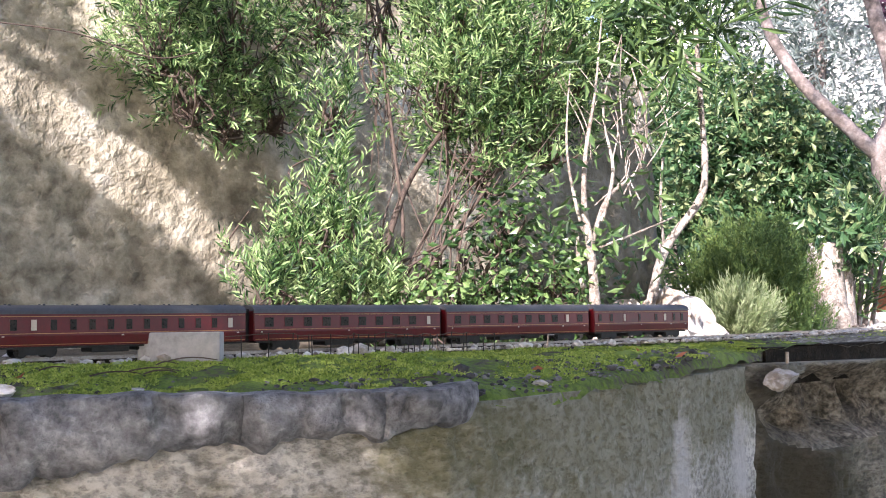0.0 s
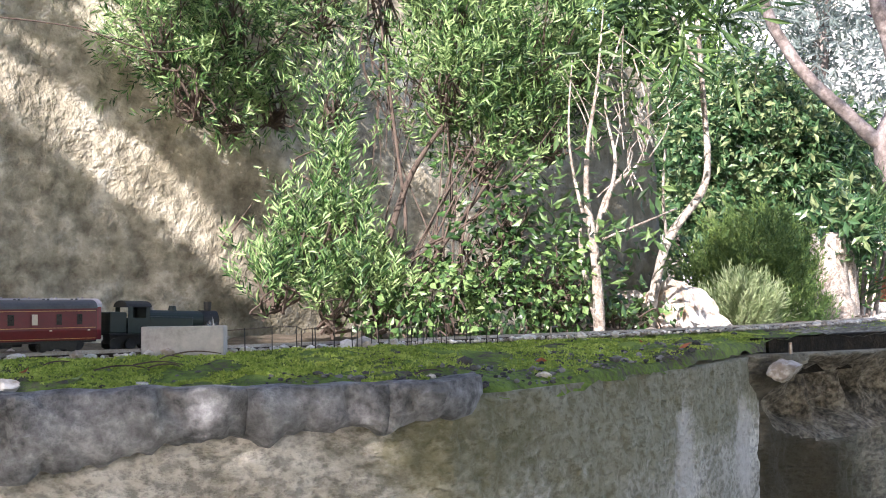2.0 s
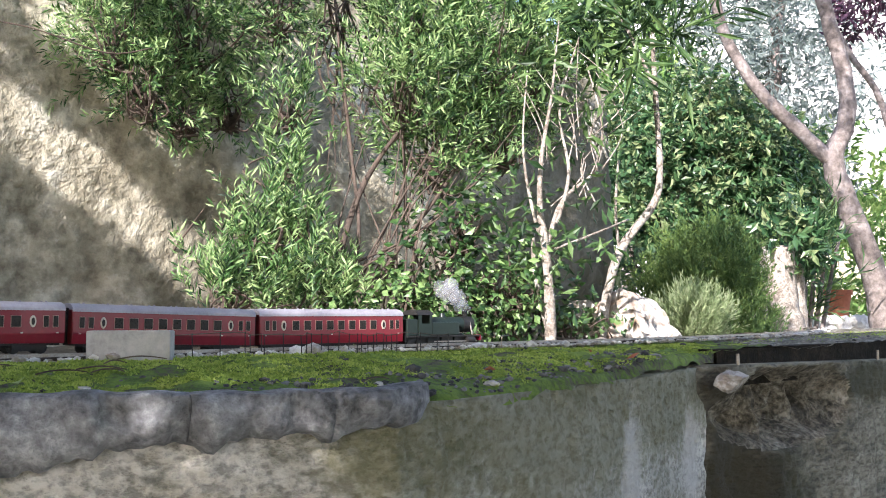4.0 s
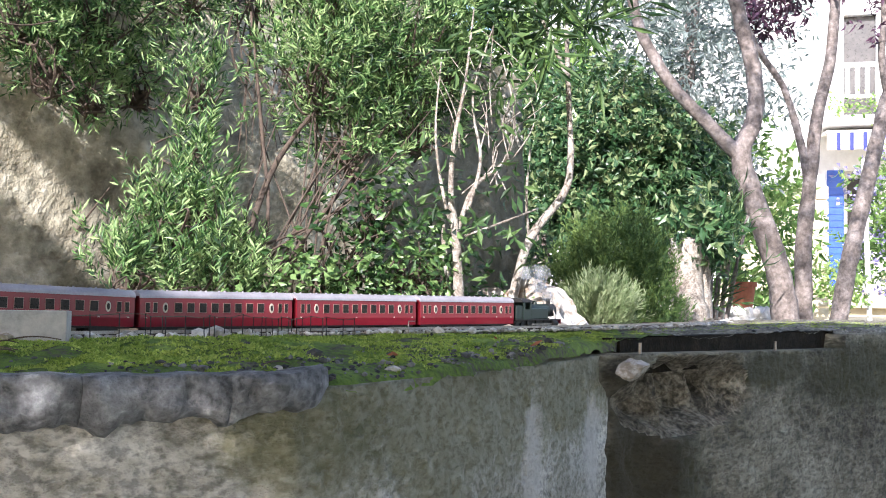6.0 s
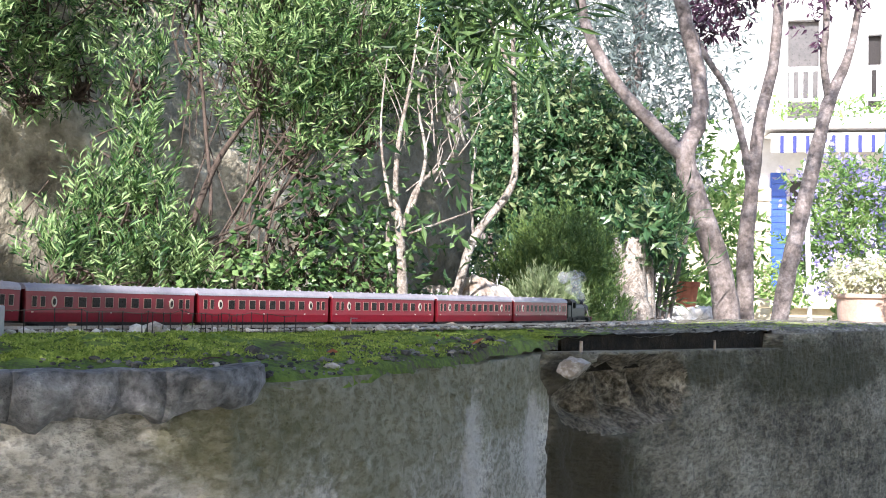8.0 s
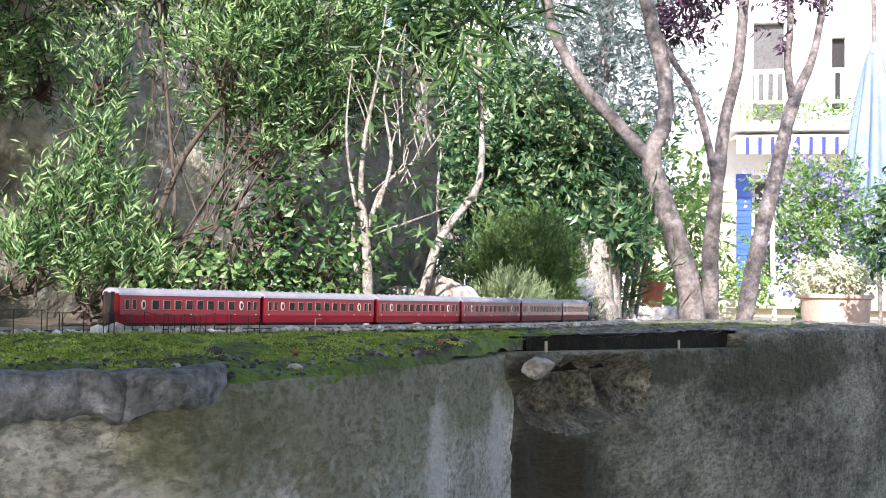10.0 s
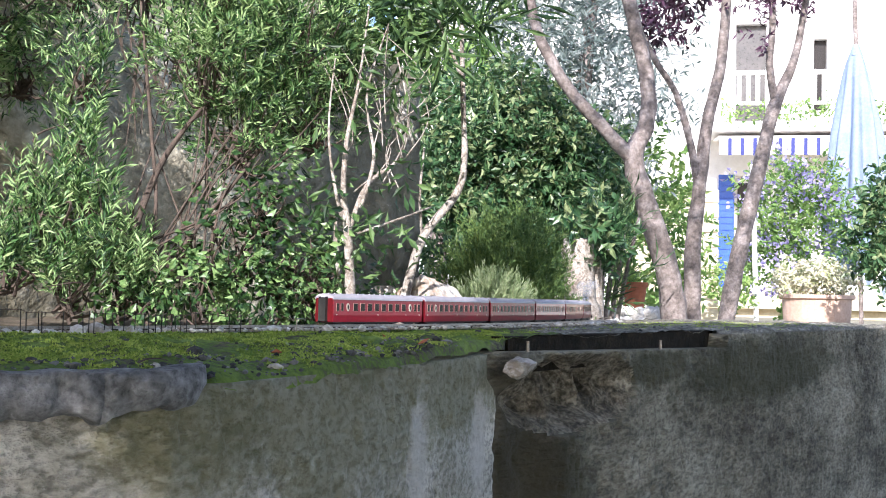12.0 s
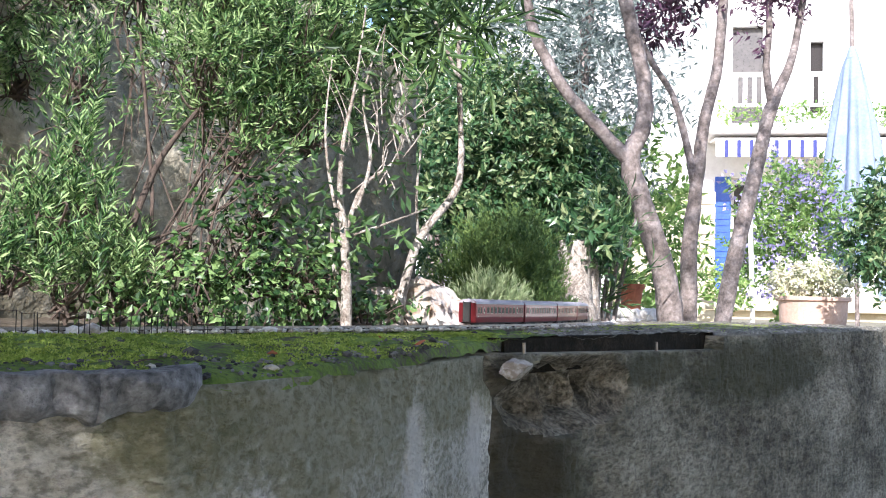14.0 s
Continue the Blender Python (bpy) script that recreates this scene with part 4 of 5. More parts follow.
# ---- plants ----
def bush(name, label, blobs, n_shoots, per, shoot_len, leaf, width, material, up=0.6, spread=0.6, stems=(), stem_mat=None, seed=3, droop=0.1, category="bush", twigs=0, shell=0.55):
    """A shrub: woody stems, twigs, and a crown of leafy shoots, one mesh for each clump."""
    top = empty(name, label, category)
    for pts, rad in stems:
        part("stem", tube(pts, rad, 8, wob=0.25), stem_mat or TWIG, top, smooth=True)
    r = np.random.default_rng(seed)
    area = sum(b[3] ** 2 for b in blobs)
    for i, b in enumerate(blobs):
        k = max(8, round(n_shoots * b[3] ** 2 / area))
        p, d = blob_points([b], k, r, shell)
        way = d * (1 - up) + np.array([0, 0, 1]) * up + r.normal(0, 0.25, d.shape)
        sl = shoot_len * r.uniform(0.5, 1.5, k)
        base, lw = shoots(p, way, sl, per, spread, r)
        leaves("foliage", base, lw, leaf, width, material, top, droop, seed + i)
        if twigs:
            bm = bmesh.new()
            root = Vector(b[:3]) - Vector((0, 0, b[3] * 0.8))
            for j in r.choice(k, min(k, twigs), replace=False):
                mid = (root + Vector(p[j])) / 2 + Vector(r.normal(0, 0.02, 3))
                tube([root + Vector(r.normal(0, 0.01, 3)), mid, Vector(p[j])], (0.0028, 0.002, 0.0009), 4, bm)
            tagged(part("twig", bm, TWIG, top), kind="stuff")
    return top


RL, RW = 0.0205, 0.0036
def near_wall(x, y, z, r, stretch=1.0, k=1.14):
    return S(x * k, y * k, 0.042 + (z - 0.042) * k, r * k, stretch)


bush("rosemary_bush", "hanging green rosemary bush against the plastered wall", [near_wall(*b) for b in ((-0.40, 1.50, 0.45, 0.08), (-0.30, 1.55, 0.47, 0.09), (-0.355, 1.50, 0.365, 0.05), (-0.31, 1.54, 0.33, 0.035, 0.8), (-0.19, 1.66, 0.53, 0.075), (-0.25, 1.6, 0.36, 0.045))],
     760, 18, 0.06, RL, RW, ROSEMARY, up=0.35, spread=0.46, seed=11, twigs=25, shell=0.8)
bush("rosemary_bush", "sunlit low rosemary bush behind the tracks", [S(-0.235, 1.44, 0.075, 0.045), S(-0.19, 1.50, 0.14, 0.045, 1.5), S(-0.14, 1.52, 0.15, 0.045, 1.6), S(-0.16, 1.48, 0.06, 0.06), S(-0.09, 1.53, 0.05, 0.045), S(-0.175, 1.62, 0.35, 0.035, 1.4), S(-0.17, 1.58, 0.25, 0.03, 1.5)],
     310, 20, 0.07, RL, RW, ROSEMARY, up=0.85, spread=0.46, seed=12, twigs=14, shell=0.8)
root = [([P(-0.10, 1.56, 0.02), P(-0.09, 1.58, 0.12), P(-0.05, 1.64, 0.25), P(0.02, 1.70, 0.36)], (0.007, 0.006, 0.005, 0.003)),
        ([P(-0.09, 1.57, 0.03), P(-0.06, 1.6, 0.15), P(-0.075, 1.66, 0.30), P(-0.10, 1.72, 0.50)], (0.0045, 0.0035, 0.003, 0.002)),
        ([P(-0.08, 1.56, 0.02), P(0.0, 1.6, 0.14), P(0.07, 1.66, 0.24), P(0.13, 1.72, 0.34)], (0.0045, 0.0035, 0.003, 0.002)),
        ([P(-0.06, 1.56, 0.02), P(-0.02, 1.62, 0.10), P(0.01, 1.66, 0.2), P(0.0, 1.7, 0.4)], (0.005, 0.004, 0.003, 0.002))]
for k in range(15):
    a, b = rng.uniform(-0.1, 0.02), rng.uniform(-0.08, 0.2)
    root.append(([P(a, 1.58 + 0.04 * rng.random(), 0.02 + 0.1 * rng.random()), P((a + b) / 2 + rng.normal(0, 0.02), 1.62, 0.16 + 0.05 * rng.random()), P(b, 1.68, 0.27 + 0.08 * rng.random())], (0.0022, 0.0015, 0.0009)))
bush("rosemary_bush", "large rosemary bush with woody brown stems", [S(0.01, 1.70, 0.42, 0.095), S(0.13, 1.76, 0.48, 0.115), S(0.06, 1.72, 0.31, 0.08), S(0.18, 1.80, 0.36, 0.08), S(0.02, 1.76, 0.54, 0.09), S(0.22, 1.8, 0.45, 0.07)],
     1150, 18, 0.06, RL, RW, ROSEMARY, up=0.5, spread=0.46, seed=13, twigs=30, stems=root, shell=0.8)
def far_blob(x, y, z, r, k=1.17):
    return S(x * k, y * k, 0.042 + (z - 0.042) * k, r * k)


bush("viburnum_hedge", "dark glossy hedge with yellowish new leaves", [far_blob(*b) for b in ((0.83, 3.0, 0.52, 0.18), (0.98, 3.0, 0.41, 0.17), (0.72, 2.95, 0.38, 0.15), (1.12, 3.1, 0.46, 0.13), (0.72, 3.2, 0.56, 0.16), (0.98, 3.1, 0.56, 0.14), (1.02, 2.9, 0.3, 0.11), (0.85, 3.0, 0.26, 0.14), (1.18, 3.05, 0.36, 0.09), (0.66, 2.95, 0.24, 0.12), (1.0, 3.0, 0.2, 0.10))],
     3600, 8, 0.06, 0.036, 0.0155, HEDGE, up=0.3, seed=14, category="hedge", twigs=10)
bush("cypress_bush", "feathery green dwarf cypress bush", [S(0.72, 2.5, 0.12, 0.11, 1.2), S(0.815, 2.52, 0.07, 0.06, 2.2), S(0.64, 2.5, 0.08, 0.08), S(0.77, 2.5, 0.0, 0.11)], 2400, 16, 0.05, 0.014, 0.003, THUJA, up=0.75, spread=0.4, seed=15)
bush("lavender_tuft", "pale green sunlit tuft of narrow leaves", [S(0.565, 2.1, 0.01, 0.045), S(0.605, 2.12, 0.01, 0.04), S(0.585, 2.08, 0.02, 0.03)], 700, 16, 0.055, 0.018, 0.0022, TUFT, up=0.72, spread=0.3, seed=16)
bush("hedge_shoots", "dark leafy shoots hanging over the stump", [S(1.03, 2.78, 0.26, 0.06), S(1.08, 2.8, 0.22, 0.045)], 90, 7, 0.06, 0.045, 0.016, HEDGE, up=0.0, seed=25)
bush("strap_plant", "dark strap-leaved plant beside the stump", [S(1.13, 2.95, 0.05, 0.05), S(1.15, 2.95, 0.20, 0.05, 1.5)], 34, 12, 0.14, 0.08, 0.006, OLEANDER, up=0.8, spread=0.35, seed=18, droop=0.3,
     stems=[([P(1.10 + 0.02 * k, 2.95, -0.1), P(1.13 + 0.022 * k, 2.95, 0.1), P(1.12 + 0.04 * k, 2.95, 0.3)], (0.009, 0.007, 0.005)) for k in range(4)], stem_mat=BARK)
ivy = [S(-0.075 + 0.085 * k, 1.50 + 0.055 * k, 0.02 + 0.012 * (k % 2), 0.045 + 0.01 * (k % 3)) for k in range(4)] + [S(0.27, 1.70, 0.02, 0.035), S(0.31, 1.72, 0.012, 0.025)]
bush("ivy_patch", "trailing ivy with pale green leaves behind the track", ivy, 400, 5, 0.05, 0.017, 0.0105, IVY, up=0.3, spread=0.9, seed=17, category="ivy", twigs=10)
bush("bramble", "loose bramble shoots with fresh green leaves", [S(0.05, 1.62, 0.12, 0.07), S(0.13, 1.66, 0.10, 0.07), S(0.19, 1.66, 0.08, 0.05), S(0.10, 1.66, 0.18, 0.05)], 130, 6, 0.09, 0.02, 0.011, IVY, up=0.55, spread=0.8, seed=19, twigs=20)


def limb(name, label, limbs, material, category="tree", blobs=(), n=0, leaf=0.1, width=0.013, leafmat=None, per=9, sl=0.08, seed=21, up=0.3, seg=12, spread=0.65, thick=1.0):
    top = empty(name, label, category)
    for i, (pts, rad) in enumerate(limbs):
        part("trunk" if i == 0 else "limb", tube([P(*p) for p in pts], [thick * q for q in rad], seg, wob=0.18), material, top, smooth=True)
    if n:
        r = np.random.default_rng(seed)
        p, d = blob_points([S(*b) for b in blobs], n, r, 0.95)
        way = d * (1 - up) + np.array([0, 0, up]) + r.normal(0, 0.3, d.shape)
        base, lw = shoots(p, way, sl * r.uniform(0.6, 1.3, n), per, spread, r)
        leaves("crown", base, lw, leaf, width, leafmat, top, 0.12, seed)
    return top


limb("oleander", "young oleander with a pale curved stem and long leaves", [([(0.337, 1.78, 0.0), (0.345, 1.78, 0.06), (0.372, 1.78, 0.15), (0.43, 1.78, 0.23), (0.44, 1.78, 0.29), (0.436, 1.78, 0.38), (0.43, 1.78, 0.52)], (0.010, 0.009, 0.008, 0.007, 0.006, 0.005, 0.004)),
     ([(0.37, 1.78, 0.14), (0.362, 1.77, 0.22), (0.368, 1.77, 0.30)], (0.003, 0.0025, 0.002)),
     ([(0.435, 1.78, 0.42), (0.40, 1.78, 0.50), (0.36, 1.78, 0.58)], (0.004, 0.003, 0.003))], PALEBARK,
     blobs=[(0.40, 1.78, 0.52, 0.11), (0.33, 1.80, 0.55, 0.09), (0.47, 1.82, 0.56, 0.08), (0.44, 1.78, 0.27, 0.02), (0.25, 1.8, 0.55, 0.07)], n=80, leafmat=OLEANDER, per=8, leaf=0.082, width=0.0085, sl=0.05)
forks = [([(0.23, 1.62, -0.01), (0.228, 1.61, 0.06), (0.22, 1.6, 0.15), (0.213, 1.6, 0.20), (0.216, 1.6, 0.28), (0.235, 1.62, 0.38), (0.25, 1.64, 0.5)], (0.010, 0.009, 0.007, 0.005, 0.004, 0.0024, 0.0012)),
         ([(0.222, 1.6, 0.14), (0.25, 1.62, 0.215), (0.305, 1.65, 0.265), (0.32, 1.66, 0.34), (0.30, 1.68, 0.44)], (0.0045, 0.0036, 0.0028, 0.002, 0.0012)),
         ([(0.225, 1.61, 0.13), (0.203, 1.61, 0.2), (0.19, 1.62, 0.30), (0.2, 1.64, 0.42)], (0.004, 0.003, 0.002, 0.001)),
         ([(0.24, 1.61, 0.18), (0.262, 1.63, 0.26), (0.25, 1.64, 0.36), (0.285, 1.66, 0.48)], (0.004, 0.003, 0.002, 0.001)),
         ([(0.235, 1.6, 0.14), (0.30, 1.62, 0.165), (0.36, 1.66, 0.19)], (0.0022, 0.002, 0.0015)),
         ([(0.232, 1.63, 0.0), (0.21, 1.63, 0.1), (0.205, 1.63, 0.17)], (0.006, 0.005, 0.003))]
for k in range(14):
    x0, z0 = 0.21 + 0.11 * rng.random(), 0.2 + 0.12 * rng.random()
    forks.append(([(x0, 1.63, z0), (x0 + rng.normal(0.01, 0.03), 1.65, z0 + 0.07), (x0 + rng.normal(0.02, 0.05), 1.66, z0 + 0.16)], (0.0013, 0.0009, 0.0006)))
limb("oleander", "slender shrub with forked pale stems", forks, PALEBARK, blobs=[(0.25, 1.63, 0.20, 0.08), (0.22, 1.62, 0.12, 0.06), (0.29, 1.66, 0.42, 0.09), (0.17, 1.64, 0.12, 0.05)], n=75, leafmat=OLEANDER, seed=22, leaf=0.035, width=0.009, per=5, seg=8)
limb("tree_stump", "pale bare tree stump with ribbed bark", [([(1.03, 2.8, -0.17), (1.02, 2.8, -0.02), (1.005, 2.8, 0.09), (1.0, 2.8, 0.22)], (0.075, 0.06, 0.047, 0.05)), ([(1.07, 2.82, -0.17), (1.06, 2.82, 0.0), (1.05, 2.82, 0.2)], (0.04, 0.03, 0.022))], PALEBARK, "stump")
limb("tree", "forked tree with smooth grey-brown dappled bark", [([(1.50, 3.2, -0.2), (1.465, 3.2, 0.02), (1.44, 3.2, 0.16), (1.36, 3.2, 0.38), (1.322, 3.2, 0.51), (1.365, 3.2, 0.63), (1.365, 3.2, 0.76), (1.325, 3.2, 0.92), (1.27, 3.2, 1.12)], (0.056, 0.05, 0.047, 0.042, 0.040, 0.032, 0.03, 0.029, 0.028)),
     ([(1.325, 3.2, 0.50), (1.22, 3.2, 0.60), (1.10, 3.2, 0.72), (1.01, 3.2, 0.86), (0.965, 3.2, 1.0), (0.92, 3.2, 1.2)], (0.032, 0.026, 0.023, 0.021, 0.02, 0.018))], BARK, blobs=[(1.25, 3.2, 1.28, 0.2), (1.0, 3.2, 1.25, 0.15)], thick=0.88, n=210, leaf=0.05, width=0.014, leafmat=PURPLE)
limb("tree", "forked tree with dappled pale bark", [([(1.80, 3.8, -0.25), (1.81, 3.8, 0.05), (1.81, 3.8, 0.28), (1.84, 3.8, 0.55), (1.86, 3.8, 0.74), (1.92, 3.8, 1.0), (1.945, 3.8, 1.35)], (0.05, 0.047, 0.043, 0.038, 0.034, 0.03, 0.028)),
     ([(1.83, 3.8, 0.50), (1.79, 3.8, 0.68), (1.73, 3.8, 0.86), (1.62, 3.8, 1.02), (1.5, 3.8, 1.3)], (0.026, 0.02, 0.018, 0.016, 0.013))], BARK, blobs=[(1.76, 3.8, 1.27, 0.09), (1.66, 3.8, 1.12, 0.06)], thick=0.74, n=110, leaf=0.05, width=0.014, leafmat=PURPLE, seed=23)
limb("tree", "slanting tree with dappled pale bark", [([(2.50, 5, -0.3), (2.56, 5, 0.0), (2.62, 5, 0.3), (2.71, 5, 0.67), (2.77, 5, 0.92), (2.82, 5, 1.10), (2.93, 5, 1.35), (3.0, 5, 1.7)], (0.06, 0.057, 0.053, 0.048, 0.045, 0.042, 0.026, 0.02)),
     ([(2.82, 5, 1.09), (2.785, 5, 1.3), (2.80, 5, 1.5), (2.79, 5, 1.8)], (0.028, 0.024, 0.022, 0.018))], BARK, blobs=[(2.84, 5, 1.7, 0.16), (2.75, 5, 1.45, 0.06)], thick=0.86, n=70, leaf=0.06, width=0.017, leafmat=PURPLE, seed=24)
# higher unseen crowns, added above the picture to dapple light on the trunks
for i, (x, y, z) in enumerate(((0.15, 0.8, 2.2), (0.65, 1.4, 2.3), (1.5, 2.7, 2.5))):
    bush("dapple_crown", "airy unseen crown with silvery leaves, added to dapple the light", [(x, y, z, 0.5), (x + 0.4, y + 0.3, z + 0.1, 0.45)], 120, 9, 0.2, 0.07, 0.02, SILVER, up=0.1, seed=50 + i, category="tree", shell=0.9, stems=[([(3.2 + 0.5 * i, -1.4, -0.9), (3.0 + 0.5 * i, -1.1, 1.4), (x + 0.4, y, z)], (0.06, 0.05, 0.02))], stem_mat=BARK)

# dry stems on the wall
sw = tube([(-0.64, 1.47, 0.46), (-0.53, 1.52, 0.455), (-0.43, 1.57, 0.43), (-0.37, 1.6, 0.445)], [0.0011] * 4, 6)
thing("dry_vine", sw, TWIG, "dry brown stem hanging before the wall", "stem", smooth=True)
sw = tube([(-0.50, 2.02, 0.02), (-0.47, 2.03, 0.10), (-0.42, 2.02, 0.17), (-0.36, 1.98, 0.24)], [0.003, 0.0025, 0.002, 0.0015], 6)
thing("dry_vine", sw, TWIG, "thin brown creeper stem on the wall", "stem", smooth=True)

# wall cracks, drawn as thin brown tubes added on the plaster
CRACK = [[(-0.64, 0.05), (-0.60, 0.10), (-0.54, 0.115), (-0.48, 0.12), (-0.43, 0.105)], [(-0.28, 0.03), (-0.25, 0.08), (-0.22, 0.13), (-0.18, 0.17)]]
for pts in CRACK:
    run = []
    for s_, z in pts:
        ox, oy = TX - math.cos(TH) * 0.722, TY + math.sin(TH) * 0.722
        run.append((ox + (s_ + 0.35) * math.sin(TH), oy + (s_ + 0.35) * math.cos(TH), z))
    thing("plaster_crack", tube(run, [0.0016] * len(run), 5, wob=0.5), TWIG, "thin brown tube drawn as a crack in the plaster", "root")

fig = np.array([(-0.172, 2.2, 0.66)] * 6)
tagged(leaves("fig_sprig", fig, np.array([(math.cos(a), -0.4, math.sin(a)) for a in (0.2, 0.9, 1.6, 2.3, 2.9, 4.4)]), 0.035, 0.016, TUFT, None, 0.1, 33), "pale green sprig of lobed leaves on the wall", "leaf")
dead = bmesh.new()
for k in range(22):
    x0, x1 = rng.uniform(-0.14, 0.0), rng.uniform(-0.13, -0.02)
    tube([P(x0, 1.85, 0.60), P((x0 + x1) / 2 + rng.normal(0, 0.03), 1.85 + rng.normal(0, 0.03), 0.47), P(x1, 1.82, 0.34 + rng.normal(0, 0.05))], (0.0022, 0.0017, 0.0009), 4, dead)
tagged(thing("dead_vine", dead, TWIG, "tangle of dead brown vine on the wall", "vine"), kind="stuff")
r = np.random.default_rng(71)
fl = np.array(P(-0.40, 1.44, 0.50)) + r.normal(0, 1, (40, 3)) * (0.035, 0.02, 0.012)
tagged(leaves("rosemary_blossom", fl, r.normal(size=fl.shape), 0.009, 0.006, VIOLET, None, 0.1, 72), "tiny pale violet rosemary flowers", "flower", "", "stuff")

# dry canes leaning on the wall
for k in range(9):
    dx, dy = 0.006 * (k % 5) - 0.01, 0.012 * (k // 5)
    cane = tube([(0.245 + dx * 2, 2.02 + dy, 0.59), (0.339 + dx, 2.01 + dy, 0.465), (0.386 + dx, 2.0 + dy, 0.34 + 0.012 * (k % 3))], [0.0030, 0.0034, 0.0028], 6, wob=0.2)
    thing("dry_cane", cane, SLAT, "pale dry cane leaning among the branches", "cane", "dry canes", smooth=True)
build_rock("corner_stone", (0.440, 1.420, -0.044), (0.036, 0.028, 0.017), 91, "pale broken stone jutting from the wall corner", PALE_STONE, turn=40)

# a dense unseen crown added overhead behind the camera to shade the ledge
def build_shade_caster():
    t = empty("shade_caster", "unseen added tree, its dense crown shaped to shade the ledge", "tree")
    part("trunk", tube([(2.6, -3.4, -1.0), (2.4, -3.3, 0.0), (1.6, -3.2, 0.9), (0.0, -2.6, 1.5)], (0.2, 0.16, 0.14, 0.1), 12, wob=0.15), BARK, t, smooth=True)
    part("limb", tube([(1.6, -3.2, 0.9), (-0.6, -2.2, 1.4), (-2.6, -1.6, 1.5), (-4.2, -1.0, 1.5)], (0.1, 0.07, 0.05, 0.03), 8, wob=0.15), BARK, t, smooth=True)
    # outlines of the wanted shade on the ground, which shape the crown
    poly = [(-4.5, 2.9), (-0.57, 2.79), (-0.50, 2.55), (-0.438, 2.368), (-0.408, 2.288), (-0.365, 2.235), (-0.345, 2.15), (-0.36, 1.85), (-0.25, 1.5), (-0.15, 1.33), (0.0, 1.40), (0.34, 1.66), (0.44, 1.80), (0.62, 2.08), (0.86, 2.40), (1.1, 2.6), (2.3, 3.08), (4.5, 3.0), (4.5, -3), (-4.5, -3)]
    aside = [(0.28, 2.72), (0.45, 2.85), (0.65, 2.95), (1.0, 3.4), (1.0, 3.8), (0.6, 3.6), (0.42, 3.15), (0.28, 2.85)]
    strip = [(-0.02, 2.58), (0.06, 2.62), (0.09, 2.80), (0.08, 3.3), (0.0, 3.2)]
    fringe = [(-0.30, 2.60), (-0.265, 2.47), (-0.243, 2.38), (-0.19, 2.36), (-0.17, 2.50), (-0.22, 2.62)]
    thin = [(-0.37, 2.56), (-0.28, 2.48), (-0.21, 2.58), (-0.20, 2.95), (-0.42, 3.0), (-0.46, 2.75)]
    r = np.random.default_rng(77)

    def within(q, ring):
        hit = np.zeros(len(q), bool)
        for (x0, y0), (x1, y1) in zip(ring, ring[1:] + ring[:1]):
            if y0 != y1:
                hit ^= ((y0 > q[:, 1]) != (y1 > q[:, 1])) & (q[:, 0] < (x1 - x0) * (q[:, 1] - y0) / (y1 - y0) + x0)
        return hit

    def crown(q, length, width, seed):
        z = 1.25 + 0.35 * r.random(len(q))
        base = np.stack([q[:, 0] + SUN_DIR.x / SUN_DIR.z * z, q[:, 1] + SUN_DIR.y / SUN_DIR.z * z, z], 1)
        leaves("crown", base, r.normal(size=base.shape), length, width, HEDGE, t, 0.1, seed)

    # large leaves through the crown, small ones along its ragged rim
    q = np.stack([r.uniform(-4.5, 4.5, 68000), r.uniform(-3, 3.2, 68000)], 1)
    rim = (q[:, 0] > -0.85) & (q[:, 0] < 1.3) & (q[:, 1] > 1.0) & (q[:, 1] < 3.3)
    crown(q[within(q, poly) & ~rim], 0.12, 0.062, 78)
    f = np.stack([r.uniform(-0.95, 1.4, 60000), r.uniform(0.9, 3.3, 60000)], 1)
    crown(f[within(f, poly)], 0.034, 0.02, 79)
    f = np.stack([r.uniform(-0.5, 1.0, 34000), r.uniform(2.4, 3.8, 34000)], 1)
    clump = np.array([noise.noise(Vector((a * 11, b * 11, 3))) for a, b in f])
    crown(f[within(f, aside) | within(f, fringe) | within(f, strip) & (clump > -0.25) | within(f, thin) & (clump > -0.32)], 0.03, 0.018, 80)
    return t


build_shade_caster()


# ---- the far side: trees, house, parasol, planter ----
bush("eucalyptus", "tall airy tree with silvery blue-grey leaves", [(2.0, 5.6, 1.5, 0.42), (1.75, 5.6, 1.15, 0.30), (2.2, 5.6, 1.15, 0.3), (1.6, 5.8, 1.7, 0.4), (2.3, 5.7, 1.9, 0.4)], 900, 9, 0.18, 0.07, 0.016, SILVER, up=0.1, seed=60, category="tree", shell=0.95,
     stems=[([(2.0, 5.7, -0.2), (2.0, 5.7, 0.8), (2.05, 5.6, 2.0)], (0.06, 0.05, 0.03))], stem_mat=BARK)
bush("bay_tree", "sunlit light green tree behind the hedge", [(1.3, 6.0, 1.15, 0.5), (0.75, 6.0, 1.5, 0.6), (1.8, 6.4, 0.8, 0.45), (2.65, 6.4, 0.75, 0.30), (2.9, 7.0, 0.4, 0.4), (0.2, 6.0, 1.9, 0.6)], 1700, 9, 0.14, 0.08, 0.026, LIME, up=0.25, seed=61, category="tree",
     stems=[([(1.3, 6.1, -0.2), (1.3, 6.1, 0.8), (1.3, 6, 1.4)], (0.06, 0.05, 0.03))], stem_mat=BARK)
w = empty("garden_wall", "cream slatted garden wall in sunlight", "wall")
for k in range(9):
    part("slat", box(-0.5, 0.5, -0.04, 0.04, -0.1 + 0.14 * k, 0.025 + 0.14 * k, 0.01), RENDERC, w)
w.matrix_basis = pose(4.15, 9.4, 0, 0, 0, -10)
